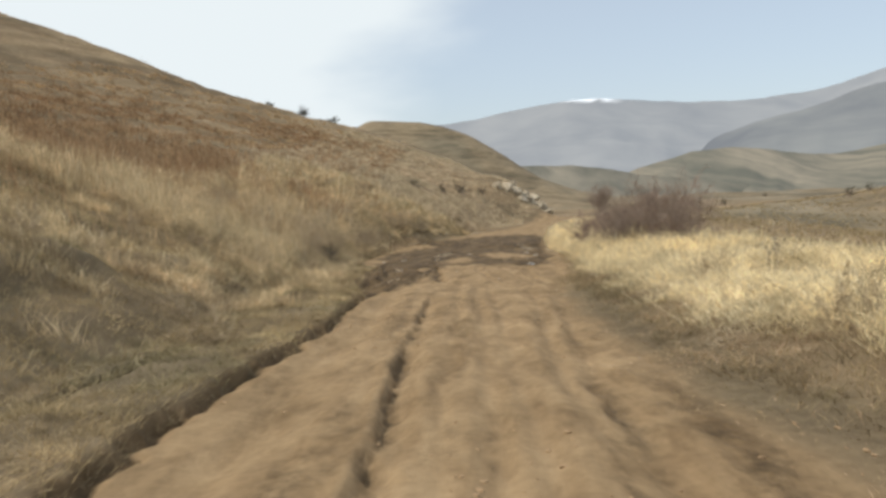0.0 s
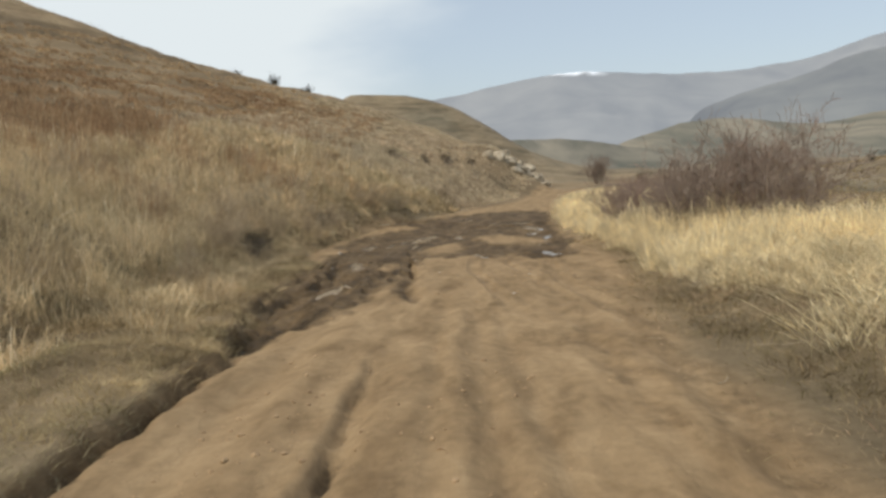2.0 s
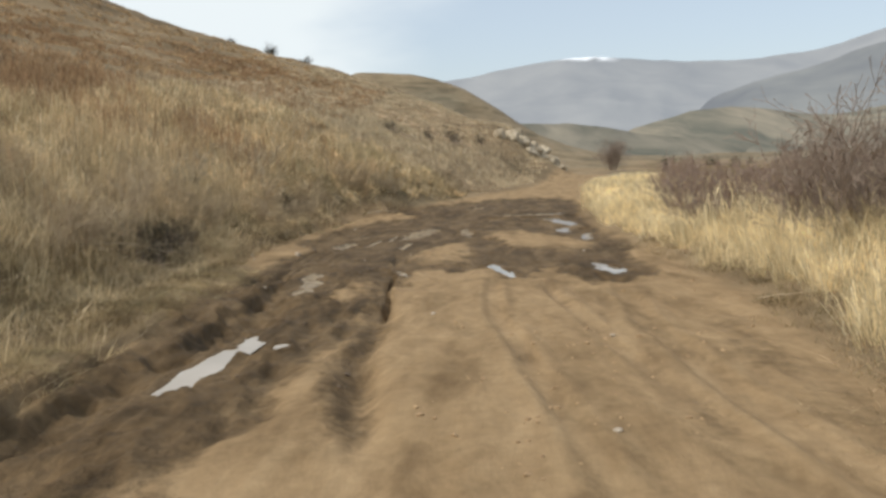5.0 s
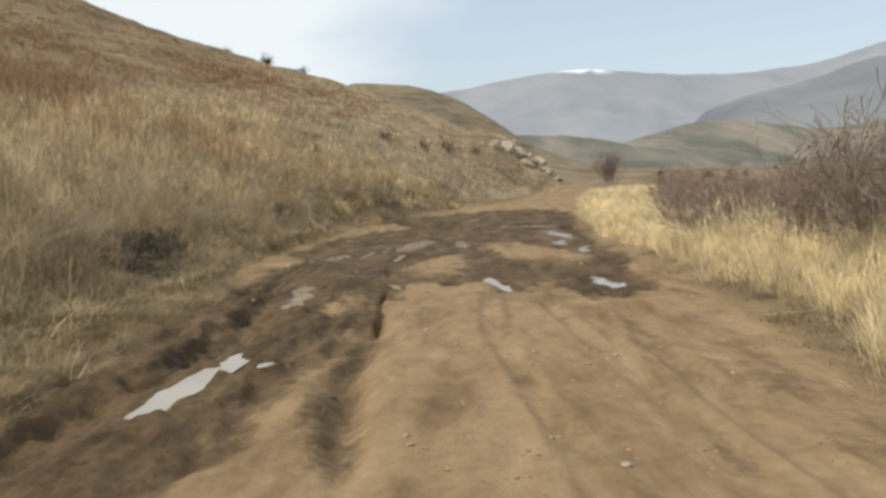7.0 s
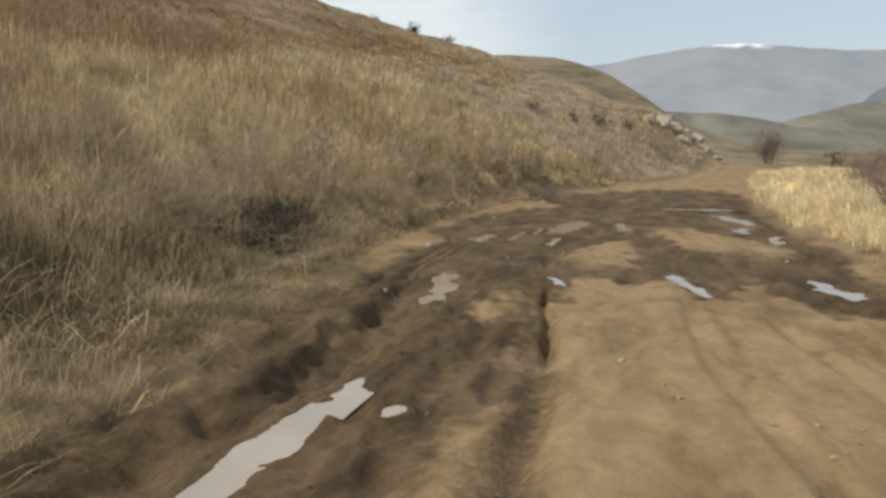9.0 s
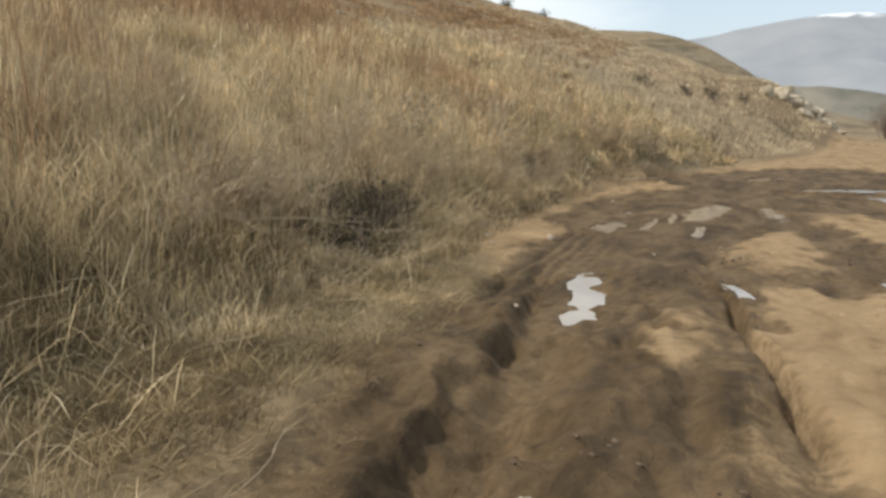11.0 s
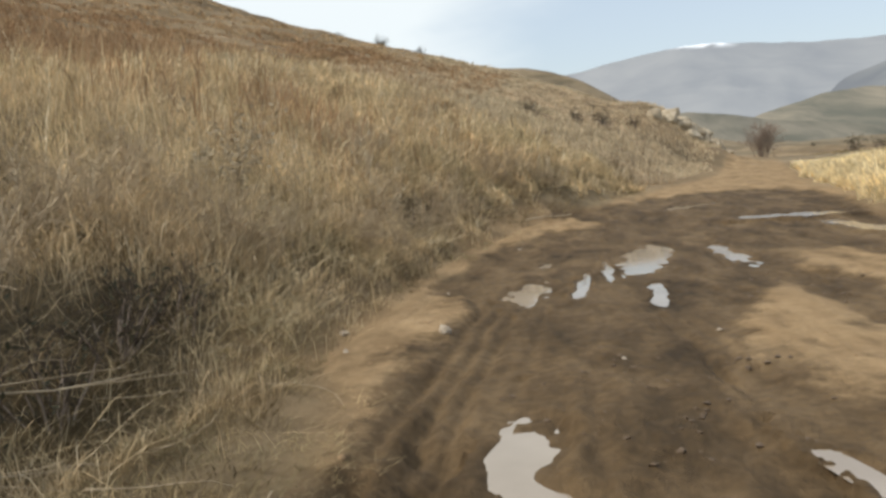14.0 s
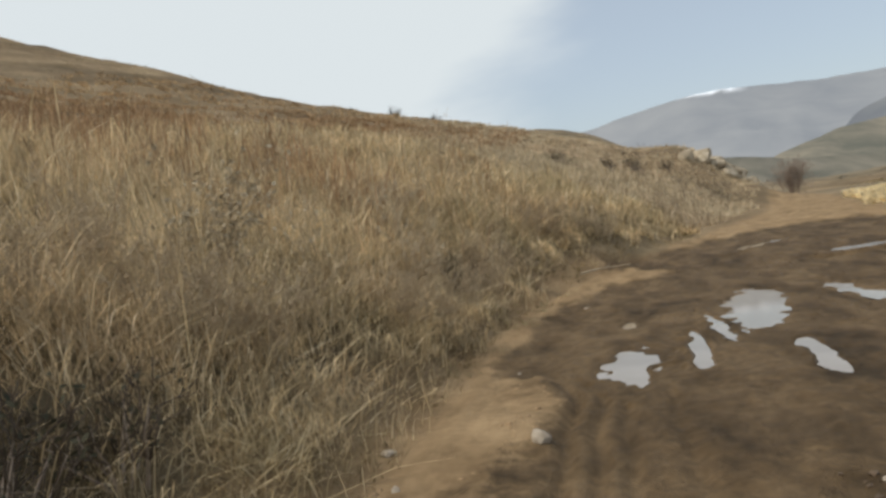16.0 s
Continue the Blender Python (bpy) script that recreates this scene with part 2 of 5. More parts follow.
VERGE_GRASS = grass_material(
    "matted_verge_grass",
    [(0.1, (0.13, 0.112, 0.07)), (0.4, (0.265, 0.225, 0.142)), (0.7, (0.42, 0.36, 0.235)), (0.95, (0.62, 0.54, 0.385))],
    [(0.3, (0.14, 0.122, 0.066)), (0.42, (0.245, 0.21, 0.118)), (0.52, (0.40, 0.31, 0.175)), (0.6, (0.27, 0.20, 0.11)), (0.7, (0.47, 0.36, 0.21))], 0.5, patch_mix=0.65)
# dark brown undergrowth; its tone also carries the shade at the bank's foot
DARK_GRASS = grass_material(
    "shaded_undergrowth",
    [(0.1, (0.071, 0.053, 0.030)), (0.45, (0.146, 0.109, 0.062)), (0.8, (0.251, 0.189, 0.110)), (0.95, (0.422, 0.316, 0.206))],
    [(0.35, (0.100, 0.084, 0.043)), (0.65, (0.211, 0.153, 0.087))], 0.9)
LOW_GREEN = grass_material(
    "low_green_grass",
    [(0.1, (0.110, 0.098, 0.049)), (0.4, (0.221, 0.186, 0.104)), (0.7, (0.385, 0.298, 0.188)), (0.95, (0.607, 0.447, 0.329))],
    [(0.3, (0.166, 0.144, 0.073)), (0.52, (0.309, 0.237, 0.146)), (0.75, (0.507, 0.359, 0.250))], 0.8)
RUST_GRASS = grass_material(
    "rust_red_grass",
    [(0.06, (0.120, 0.072, 0.041)), (0.35, (0.257, 0.170, 0.103)), (0.65, (0.391, 0.283, 0.172)), (0.95, (0.533, 0.432, 0.283))],
    [(0.32, (0.239, 0.129, 0.070)), (0.6, (0.385, 0.259, 0.151)), (0.75, (0.313, 0.163, 0.088))], 0.3)
BROWN_HILL = grass_material(
    "brown_slope_grass",
    [(0.06, (0.15, 0.104, 0.062)), (0.32, (0.29, 0.207, 0.122)), (0.6, (0.42, 0.315, 0.19)), (0.82, (0.58, 0.45, 0.285)), (0.95, (0.76, 0.64, 0.45))],
    [(0.32, (0.20, 0.145, 0.085)), (0.45, (0.33, 0.235, 0.138)), (0.55, (0.50, 0.375, 0.23)), (0.68, (0.29, 0.182, 0.105))], 0.11, (1, 1, 3.0), 0.6)
TANGLE = grass_material(
    "tangled_old_grass",
    [(0.06, (0.100, 0.079, 0.044)), (0.35, (0.234, 0.185, 0.103)), (0.65, (0.420, 0.333, 0.196)), (0.95, (0.654, 0.542, 0.351))],
    [(0.32, (0.165, 0.140, 0.079)), (0.6, (0.349, 0.270, 0.155)), (0.75, (0.255, 0.185, 0.103))], 0.5)
TWIG = plain_material("bare_twigs", [(0.3, (0.20, 0.15, 0.115)), (0.55, (0.32, 0.25, 0.20)), (0.75, (0.44, 0.36, 0.295))], 1.5, 0.85)
RED_TWIG = plain_material("red_brown_twigs", [(0.3, (0.22, 0.152, 0.118)), (0.55, (0.33, 0.24, 0.19)), (0.75, (0.45, 0.345, 0.28))], 1.5, 0.85)
BARK = plain_material("shrub_bark", [(0.3, (0.20, 0.155, 0.12)), (0.7, (0.46, 0.375, 0.30))], 6.0, 0.9)
DEAD_STALK = plain_material("dead_stalks", [(0.3, (0.30, 0.23, 0.14)), (0.7, (0.58, 0.48, 0.34))], 3.0, 0.85)
DARK_TWIG = plain_material("dark_twigs", [(0.3, (0.045, 0.034, 0.025)), (0.7, (0.12, 0.09, 0.066))], 1.5, 0.85)
SHRUB_LEAF = plain_material("dark_shrub_leaves", [(0.3, (0.035, 0.036, 0.022)), (0.7, (0.085, 0.078, 0.045))], 2.0, 0.8)
ROCK = plain_material("pale_limestone", [(0.3, (0.16, 0.13, 0.09)), (0.46, (0.36, 0.295, 0.205)), (0.70, (0.60, 0.52, 0.40))], 0.9, 0.9, 4.0, 0.8, distance=0.08)
STONE = plain_material("field_stone", [(0.3, (0.27, 0.215, 0.155)), (0.7, (0.50, 0.43, 0.34))], 9.0, 0.85, 30.0, 0.5)
CLOD = plain_material("mud_clods", [(0.3, (0.07, 0.046, 0.027)), (0.7, (0.16, 0.11, 0.068))], 5.0, 0.6, 18.0, 0.6)
CLAY_CLOD = plain_material("dry_clay_clods", [(0.3, (0.24, 0.155, 0.085)), (0.7, (0.46, 0.32, 0.18))], 5.0, 0.95, 18.0, 0.6)
WATER = water_material()


# ---- the lie of the land ----
def smooth(a, b, v):
    t = np.clip((v - a) / (b - a), 0, 1)
    return t * t * (3 - 2 * t)


def lattice(ix, iy, seed):
    h = (ix * 374761393 + iy * 668265263 + seed * 974634777) & 0xFFFFFFFF
    h = ((h ^ (h >> 13)) * 1274126177) & 0xFFFFFFFF
    return ((h ^ (h >> 16)) & 0xFFFF) / 65535.0


def value_noise(x, y, seed=0):
    x, y = np.broadcast_arrays(np.asarray(x, float), np.asarray(y, float))
    ix, iy = np.floor(x).astype(np.int64), np.floor(y).astype(np.int64)
    fx, fy = x - ix, y - iy
    fx, fy = fx * fx * (3 - 2 * fx), fy * fy * (3 - 2 * fy)
    a, b = lattice(ix, iy, seed), lattice(ix + 1, iy, seed)
    c, d = lattice(ix, iy + 1, seed), lattice(ix + 1, iy + 1, seed)
    return (a + (b - a) * fx) * (1 - fy) + (c + (d - c) * fx) * fy


def fbm(x, y, octaves=4, seed=0):
    """Centred on 0, about -1 to 1."""
    total, amp, out = 0.0, 1.0, 0.0
    for k in range(octaves):
        out = out + amp * (value_noise(x * 2**k + 17.3 * k, y * 2**k - 9.1 * k, seed + k) - 0.5)
        total += amp
        amp *= 0.5
    return 2 * out / total


FOOT_Y = [-60, 0, 10, 22, 30, 37, 42, 47, 53, 60, 75, 90, 100, 115, 130, 150, 175, 260]
FOOT_X = [-3.5, -3.0, -3.2, -3.8, -4.2, -4.3, -4.2, -3.8, -2.2, 0.3, 4.0, 7.0, 9.6, 9.5, 7, 1, -10, -60]
LEVEL_Y = [-60, 0, 10, 20, 28, 34, 44, 49, 53, 60, 80, 110, 180, 400, 700, 1500, 3000]
LEVEL_Z = [1.7, 0.45, 0.22, 0, -0.15, -0.28, -0.34, -0.3, -0.15, 0, 0.3, 0.5, 0.6, 3, 8, 18, 30]
RIGHT_Y = [-20, 6, 8.5, 11.5, 15.5, 25, 27, 29, 32.5, 38, 43, 49, 57, 65, 80, 100, 130]
RIGHT_X = [4.2, 4.0, 3.75, 3.6, 3.7, 4.1, 4.5, 4.8, 4.95, 5.15, 5.1, 5.5, 6.5, 7.7, 10.9, 15, 22]


def foot(y):
    return np.interp(y, FOOT_Y, FOOT_X)


def right_edge(y):
    return np.interp(y, RIGHT_Y, RIGHT_X)


def level(y):
    return np.interp(y, LEVEL_Y, LEVEL_Z)


def left_edge(y):
    """Where the worn track ends and the turf begins, at the foot of the bank."""
    return np.interp(y, [-20, 8, 14, 19, 24, 27, 30, 33, 34.6, 36, 47, 53, 56, 62, 75, 90, 110], [-1.55, -1.50, -1.36, -1.5, -2.35, -2.6, -2.95, -3.05, -3.3, -4.1, -4.2, -3.0, -0.8, 1.5, 6.0, 9.5, 13])


def lip_wobble(x, y):
    """The torn line of the turf lip."""
    return 0.24 * fbm(x * 0.4, y * 1.1, 4, 53) + 0.09 * fbm(x * 1.5, y * 4.0, 3, 54)


def blob(x, y, cx, cy, rx, ry, turn=0.0):
    """Squared distance from an ellipse's centre, 1 on its rim."""
    c, s = math.cos(radians(turn)), math.sin(radians(turn))
    u, v = (x - cx) * c + (y - cy) * s, -(x - cx) * s + (y - cy) * c
    return (u / rx) ** 2 + (v / ry) ** 2


CAP, ROUND = 56, 40


def hills(x, y):
    """The big slope beside the track, the knolls across the valley, the humps further off."""
    d = np.maximum(foot(y) - x, 0)
    g = 0.213 + 0.787 / (1 + np.exp(-(y - 120.9) / 19.0))
    h = g * 14.2 * (1 - np.exp(-d / 7.1)) + 0.194 * d + 0.00192 * np.maximum(d - 10.8, 0) ** 2
    h = h + 1.3 * smooth(32, 65, d) + 1.15 * smooth(46, 60, d) * (1 - 0.65 * smooth(72, 84, d)) * smooth(108, 122, y)
    h = np.where(h > CAP, CAP + ROUND * np.tanh((h - CAP) / ROUND), h)
    far_left = smooth(150, 400, d)
    h = h * (1 - 0.5 * far_left)
    h = h + 2.4 * np.exp(-(((x - 5.6) / 4.2) ** 2 + ((y - 92) / 8) ** 2)) + 1.2 * np.exp(-(((x - 8) / 3) ** 2 + ((y - 101) / 5) ** 2))
    h = h + 0.9 * np.exp(-(((x + 28) / 20) ** 2) - ((y - 132) / 18) ** 2)
    # across the valley
    h = h + 5.0 * np.exp(-(((x - 74) / 18) ** 2) - ((y - 112) / 26) ** 2)
    h = h + 39.4 / (1 + np.exp(-(20 - x) / 14)) * smooth(-75, -40, x) * np.exp(-(((y - 345) / 48) ** 2))
    # sheep-trodden terraces along the contours of the big slope
    step = h / 2.3 + 0.8 * fbm(x / 30, y / 30, 3, 33)
    h = h + 0.30 * smooth(14, 40, d) * np.sin(2 * math.pi * step) * (0.5 + value_noise(x / 22, y / 22, 35))
    h = h + 25 * smooth(500, 1500, x) + 30 * smooth(-60, -700, y)
    return h


WET_EDGE = [(-1.9, 19.4), (-2.45, 23), (-2.6, 27.5), (-2.95, 30.5), (-3.05, 34.3), (-2.92, 37), (-2.95, 39.2), (-3.65, 40.0), (-3.68, 42.5), (-3.25, 46.6), (-2.45, 49.5),
            (-0.9, 51.4), (-1.7, 52.4), (-2.5, 53.4), (-1.2, 56.0), (0.8, 58.8), (3.2, 60.5), (5.6, 60), (6.2, 56), (5.8, 50), (5.3, 44), (4.9, 38), (4.4, 34), (4.2, 31.9), (3.5, 30.3), (3.0, 31.4), (2.7, 33.1), (2.1, 33.0), (1.9, 31.9),
            (1.5, 31.9), (1.15, 33.6), (0.6, 33.9), (0.1, 32.8), (-0.14, 30.3), (-0.05, 28), (-0.25, 26.2), (-0.6, 24.6), (-0.75, 22.5), (-1.1, 20.6)]
# dry hummocks left standing in the mud: centre, half width, half length, turn
HUMMOCKS = [(2.9, 40.0, 0.9, 3.9, 14), (0.52, 37.4, 0.5, 2.5, -6), (-0.66, 31.4, 0.4, 0.85, 10)]
# puddles: centre, half width, half length, turn
PUDDLES = [(-1.44, 26.35, 0.19, 1.3, -7), (-0.84, 26.55, 0.07, 0.13, 0), (1.66, 33.5, 0.13, 1.2, 9), (3.62, 33.4, 0.24, 0.85, 12), (3.7, 50.5, 1.4, 0.7, 0), (4.3, 47.2, 0.36, 2.2, 6),
           (4.05, 43.8, 0.24, 1.2, -6), (4.42, 41.2, 0.17, 1.4, -10), (1.05, 43.9, 0.21, 1.8, 3), (-0.57, 39.75, 0.13, 0.9, -4), (-0.40, 43.8, 0.44, 2.2, -9), (-1.10, 42.4, 0.09, 1.3, 0), (-1.52, 40.7, 0.10, 1.2, -3),
           (-2.24, 40.35, 0.28, 1.05, -4), (-1.84, 33.3, 0.24, 1.6, 4), (-0.2, 33.4, 0.09, 0.62, 15), (1.9, 54.9, 0.35, 1.75, -35), (-2.13, 43.5, 0.1, 0.4, 0)]
CRACK_Y = [22.5, 23.5, 25.4, 27.5, 30.2, 31.6, 33, 35.8, 39.2]
CRACK_X = [0.42, 0.34, 0.08, 0.02, -0.12, -0.26, -0.25, -0.5, -0.77]


def inside(x, y, ring):
    """Signed distance to a ring of points: above 0 within."""
    best, odd = np.full(x.shape, 1e9), np.zeros(x.shape, bool)
    for (ax, ay), (bx, by) in zip(ring, ring[1:] + ring[:1]):
        ex, ey = bx - ax, by - ay
        t = np.clip(((x - ax) * ex + (y - ay) * ey) / (ex * ex + ey * ey), 0, 1)
        best = np.minimum(best, (x - ax - t * ex) ** 2 + (y - ay - t * ey) ** 2)
        if ay != by:
            odd ^= ((ay > y) != (by > y)) & (x < ex * (y - ay) / (by - ay) + ax)
    return np.where(odd, 1, -1) * np.sqrt(best)


def base_height(x, y):
    """The broad shape of the ground, with no ruts in it."""
    z = level(y) + hills(x, y)
    re = right_edge(y)
    z = z + 0.42 * smooth(-0.2, 2.4, x - re) * smooth(75, 60, y) - 3.2 * smooth(9, 40, x - re) * smooth(140, 70, y)
    le = left_edge(y)
    ragged = le + lip_wobble(x, y)
    z = z + (0.13 * smooth(0.05, -0.04, x - ragged) + 0.08 * smooth(0.0, -1.2, x - le)) * smooth(31, 24, y) + 0.12 * smooth(0.3, -0.4, x - le) * smooth(24, 31, y)
    z = z - 0.34 * smooth(1.5, 0.2, blob(x, y, -4.95, 34.3, 0.8, 2.2, 0)) - 0.25 * smooth(1.4, 0.3, blob(x, y, -4.9, 46.0, 0.6, 2.4, 0))
    # an old washed-out hollow across the verge, and the bench above it
    hollow = np.interp(y, [12.5, 14, 16, 18, 20], [-6.6, -5.6, -4.4, -3.6, -3.1]) - x + 0.3 * fbm(x * 0, y * 0.8, 3, 55)
    z = z - 0.26 * np.exp(-((hollow / 0.32) ** 2)) * smooth(12, 13.5, y) * smooth(21, 18.5, y) + 0.25 * smooth(-4.6, -5.0, x + 0.3 * fbm(x, y * 0.6, 3, 56)) * smooth(14.5, 12, y)
    z = z + 0.16 * fbm(x * 0.8, y * 0.7, 3, 58) * smooth(-1.5, -2.3, x) * smooth(-9, -7, x) * smooth(25, 20, y)
    rough = smooth(0.3, 4, np.maximum(foot(y) - x, x - re))
    z = z + rough * (0.30 * fbm(x * 0.42, y * 0.42, 3, 5) + 0.06 * fbm(x * 1.7, y * 1.7, 3, 9))
    away = smooth(40, 160, np.hypot(x, y - 30))
    return z + away * (1.6 * fbm(x / 26, y / 26, 4, 21) + 5.0 * smooth(200, 900, np.hypot(x, y)) * fbm(x / 120, y / 120, 4, 31))


def wetness(x, y):
    wx = x + 0.50 * fbm(x * 1.3, y * 0.7, 5, 41)
    wy = y + 1.5 * fbm(x * 1.3, y * 0.6, 5, 43)
    wx, wy = wx + 0.16 * fbm(x * 4.5, y * 2.6, 3, 42), wy + 0.5 * fbm(x * 4.0, y * 2.4, 3, 44)
    w = smooth(-0.40, 0.45, inside(wx, wy, WET_EDGE))
    for cx, cy, rx, ry, turn in HUMMOCKS:
        w = np.minimum(w, 0.10 + smooth(0.1, 2.0, blob(wx, wy, cx, cy, rx, ry, turn)) + 0.25 * smooth(0.1, 0.5, fbm(x * 3.0, y * 1.6, 3, 46)))
    w = w - 0.4 * np.exp(-blob(wx, wy, -1.1, 37.3, 0.3, 0.7)) * smooth(-0.1, 0.3, fbm(x * 5, y * 3, 3, 48))
    # the clay dries in streaks
    w = np.maximum(w, 0.20 * smooth(0.05, 0.45, fbm(x * 2.0, y * 0.10, 4, 45)) + 0.10 * smooth(0.0, 0.4, fbm(x * 2.6, y * 0.8, 3, 47)))
    w = np.maximum(w, 0.66 * np.exp(-(((x - np.interp(y, CRACK_Y, CRACK_X) + 0.12) / 0.26) ** 2)) * smooth(22, 25, y) * smooth(34, 32, y))
    # damp wheel track along the verge side
    damp = 0.30 * np.exp(-(((x - np.interp(y, [4, 18, 30], [2.95, 3.1, 3.9])) / 0.5) ** 2)) * smooth(32, 26, y)
    return np.maximum(w, damp)


TYRE_MARKS = [([21, 25, 28, 31, 33], [1.9, 1.55, 1.35, 1.4, 1.65], 0.13, 0.022), ([20, 24, 27, 31], [3.2, 2.95, 2.9, 3.3], 0.18, 0.03), ([23, 26, 29.5, 32], [2.7, 2.35, 2.2, 2.3], 0.10, 0.012)]
PUDDLE_LEVEL = {}


def track_ground(x, y):
    """Height, wetness and bareness of the near ground; wetness also holds the lip's painted shadow."""
    z = base_height(x, y)
    w = wetness(x, y)
    re, le = right_edge(y), left_edge(y)
    edge = 0.30 * fbm(x * 0.9, y * 0.55, 4, 51)
    track = smooth(-0.25, 0.3, x - le + edge) * smooth(0.35, -0.35, x - re + edge) * smooth(120, 100, y)
    # long furrows that the wheels have drawn, and lumps between them
    sharp = smooth(-0.08, 0.03, x - le - lip_wobble(x, y)) * smooth(0.30, -0.40, x - re + 0.45 + 1.3 * edge)
    track = track + (sharp - track) * smooth(24, 19, y)
    z = z + track * (0.035 * fbm(x * 0.9, y * 0.5, 3, 57) + 0.006 * fbm(x * 2.4, y * 1.6, 2, 59) * (1 - 0.6 * smooth(20, 14, y)))
    along = fbm(x * 2.3, y * 0.16, 4, 61)
    z = z + track * ((0.05 - 0.034 * smooth(17, 22, y)) * along + 0.012 * fbm(x * 3.6, y * 0.35, 2, 67))
    dry = track * (1 - w) * smooth(34, 30, y)
    wob = 0.07 * fbm(0 * x, y * 0.35, 3, 71)
    for cx, width, depth in ((-0.75, 0.25, 0.06), (0.85, 0.10, 0.03), (1.60, 0.10, 0.03)):
        u = x - cx - wob - 0.04 * fbm(x * 0 + cx, y * 1.3, 2, 73)
        z = z - dry * smooth(26, 17, y) * depth * np.exp(-((u / width) ** 2))
    # wheel ruts: a steep wall on one side, a floor that runs out on the other
    for cx, floor, depth, y1 in ((np.interp(y, [6, 8.5, 12, 15, 21], [0.34, 0.28, 0.17, 0.14, 0.2]), 0.40, 0.17, 20.0), (1.20 + 0 * y, 0.16, 0.05, 25.0), (np.interp(y, [8, 11, 22], [1.98, 2.08, 2.55]), 0.28, 0.06, 23.0), (np.interp(y, [6, 8, 14, 22], [2.2, 2.3, 2.6, 3.1]), 0.40, 0.09, 21.0)):
        u = x - cx - wob - (0.09 if depth > 0.15 else 0.05) * fbm(x * 0.8 + depth * 90, y * 1.7, 5, 73)
        soft = 0.045 if depth > 0.15 else 0.14
        strength = (0.65 + 0.6 * value_noise(y * 0.35 + 60 * depth, y * 0, 75)) * smooth(y1, y1 - 5, y)
        if depth > 0.15:
            strength = strength * (0.45 + 0.4 * smooth(0.2, 0.7, value_noise(y * 0.8, x * 1.2, 74))) + 0.3 * fbm(x * 6, y * 4, 3, 72) * smooth(y1, y1 - 5, y)
        cut = smooth(-soft, soft, u) * smooth(floor + soft, 0.03, u)
        z = z - dry * depth * strength * cut + dry * 0.25 * depth * strength * np.exp(-(((u + 0.04 + soft) / (0.02 + soft)) ** 2))
        # the floor of each cut is drawn darker, most beside its wall
        w = np.maximum(w, np.clip(4.0 * depth, 0, 0.6) * strength * smooth(-soft - 0.01, 0.02, u) * smooth(0.6 * floor + soft, 0.02, u))
    # undercut below the turf ledge; its shadow band is painted in as wetness
    lip = x - le - lip_wobble(x, y)
    under = smooth(-0.10, 0.0, lip) * smooth(0.22, 0.04, lip) * smooth(22, 18, y)
    z = z - 0.05 * under
    w = np.maximum(w, 0.85 * under * (0.6 + 0.6 * value_noise(y * 0.9, y * 0, 78)))
    old = x + 2.75 + 0.13 * fbm(0 * x, y * 0.5, 3, 79)
    z = z - 0.20 * smooth(-0.04, 0.03, old) * smooth(0.25, 0.06, old) * smooth(15, 11.5, y)
    # shallow tyre marks that swing over the dry crown
    for ys_, xs_, width, depth in TYRE_MARKS:
        u = x - np.interp(y, ys_, xs_) - 0.05 * fbm(0 * x + width * 50, y * 0.8, 3, 76)
        on = dry * smooth(ys_[0], ys_[0] + 2, y) * smooth(ys_[-1] + 0.3, ys_[-1] - 2, y)
        z = z + on * depth * (0.6 * np.exp(-((np.abs(u) - width - 0.03) / 0.08) ** 2) - smooth(width + 0.05, 0.3 * width, np.abs(u)))
        w = np.maximum(w, on * 0.30 * smooth(width, 0.5 * width, np.abs(u)) * value_noise(x * 5, y * 2.5, 77))
    z = z + dry * (0.008 * fbm(x * 4.5, y * 3.5, 3, 62) + 0.008 * fbm(x * 11, y * 8, 2, 63))
    # crown of the dry clay before the mud
    z = z + 0.035 * smooth(1.3, 0.2, blob(x, y, 1.5, 27.5, 1.7, 5.5, 0)) * (1 - w)
    # mud lies lower, churned
    churn = 1 - np.abs(fbm(x * 1.9 + 0.5 * fbm(x, y, 2, 82), y * 0.42, 3, 81)) * 3.2
    lump = 1 - np.abs(fbm(x * 2.8, y * 1.5, 3, 83)) * 3.0
    z = z + track * w * (-0.08 + (0.065 * np.clip(churn, -0.6, 1) + 0.05 * np.clip(lump, -0.6, 1)) * (1 - 0.85 * smooth(31, 37, y)) + 0.020 * fbm(x * 4, y * 2, 3, 84) + 0.018 * fbm(x * 10, y * 5, 2, 88))
    # trodden wall of the outer rut
    rut = np.interp(y, [17, 24, 27, 29, 30.2, 33, 36], [-1.6, -2.0, -2.05, -1.95, -2.1, -2.5, -2.6]) + 0.34 * fbm(x * 0.5, y * 1.3, 4, 87)
    lumps = 0.11 * fbm(x * 3.2, y * 2.2, 4, 85) * smooth(0.9, 0.2, np.abs(x - rut - 0.2)) * smooth(18.5, 22, y) * smooth(38, 33, y)
    z = z + lumps - 0.14 * (0.6 + 0.8 * value_noise(x * 0, y * 0.8, 86)) * smooth(0.12, -0.02, -(x - rut)) * smooth(0.95, 0.25, x - rut) * smooth(18.5, 22, y) * smooth(37, 32, y)
    # curved ridges where wheels have slid along the shelf
    shelf = np.interp(y, [29, 30.5, 34.3, 37, 39.3, 41], [-2.5, -2.75, -3.0, -2.92, -2.95, -3.3]) + 0.08 * fbm(x * 0, y * 0.9, 3, 105)
    for off, deep in ((0.16, 0.07), (0.38, 0.06), (0.58, 0.05), (0.95, 0.04)):
        z = z - deep * np.exp(-(((x - shelf - off) / 0.06) ** 2)) * smooth(31, 33, y) * smooth(41, 38.5, y)
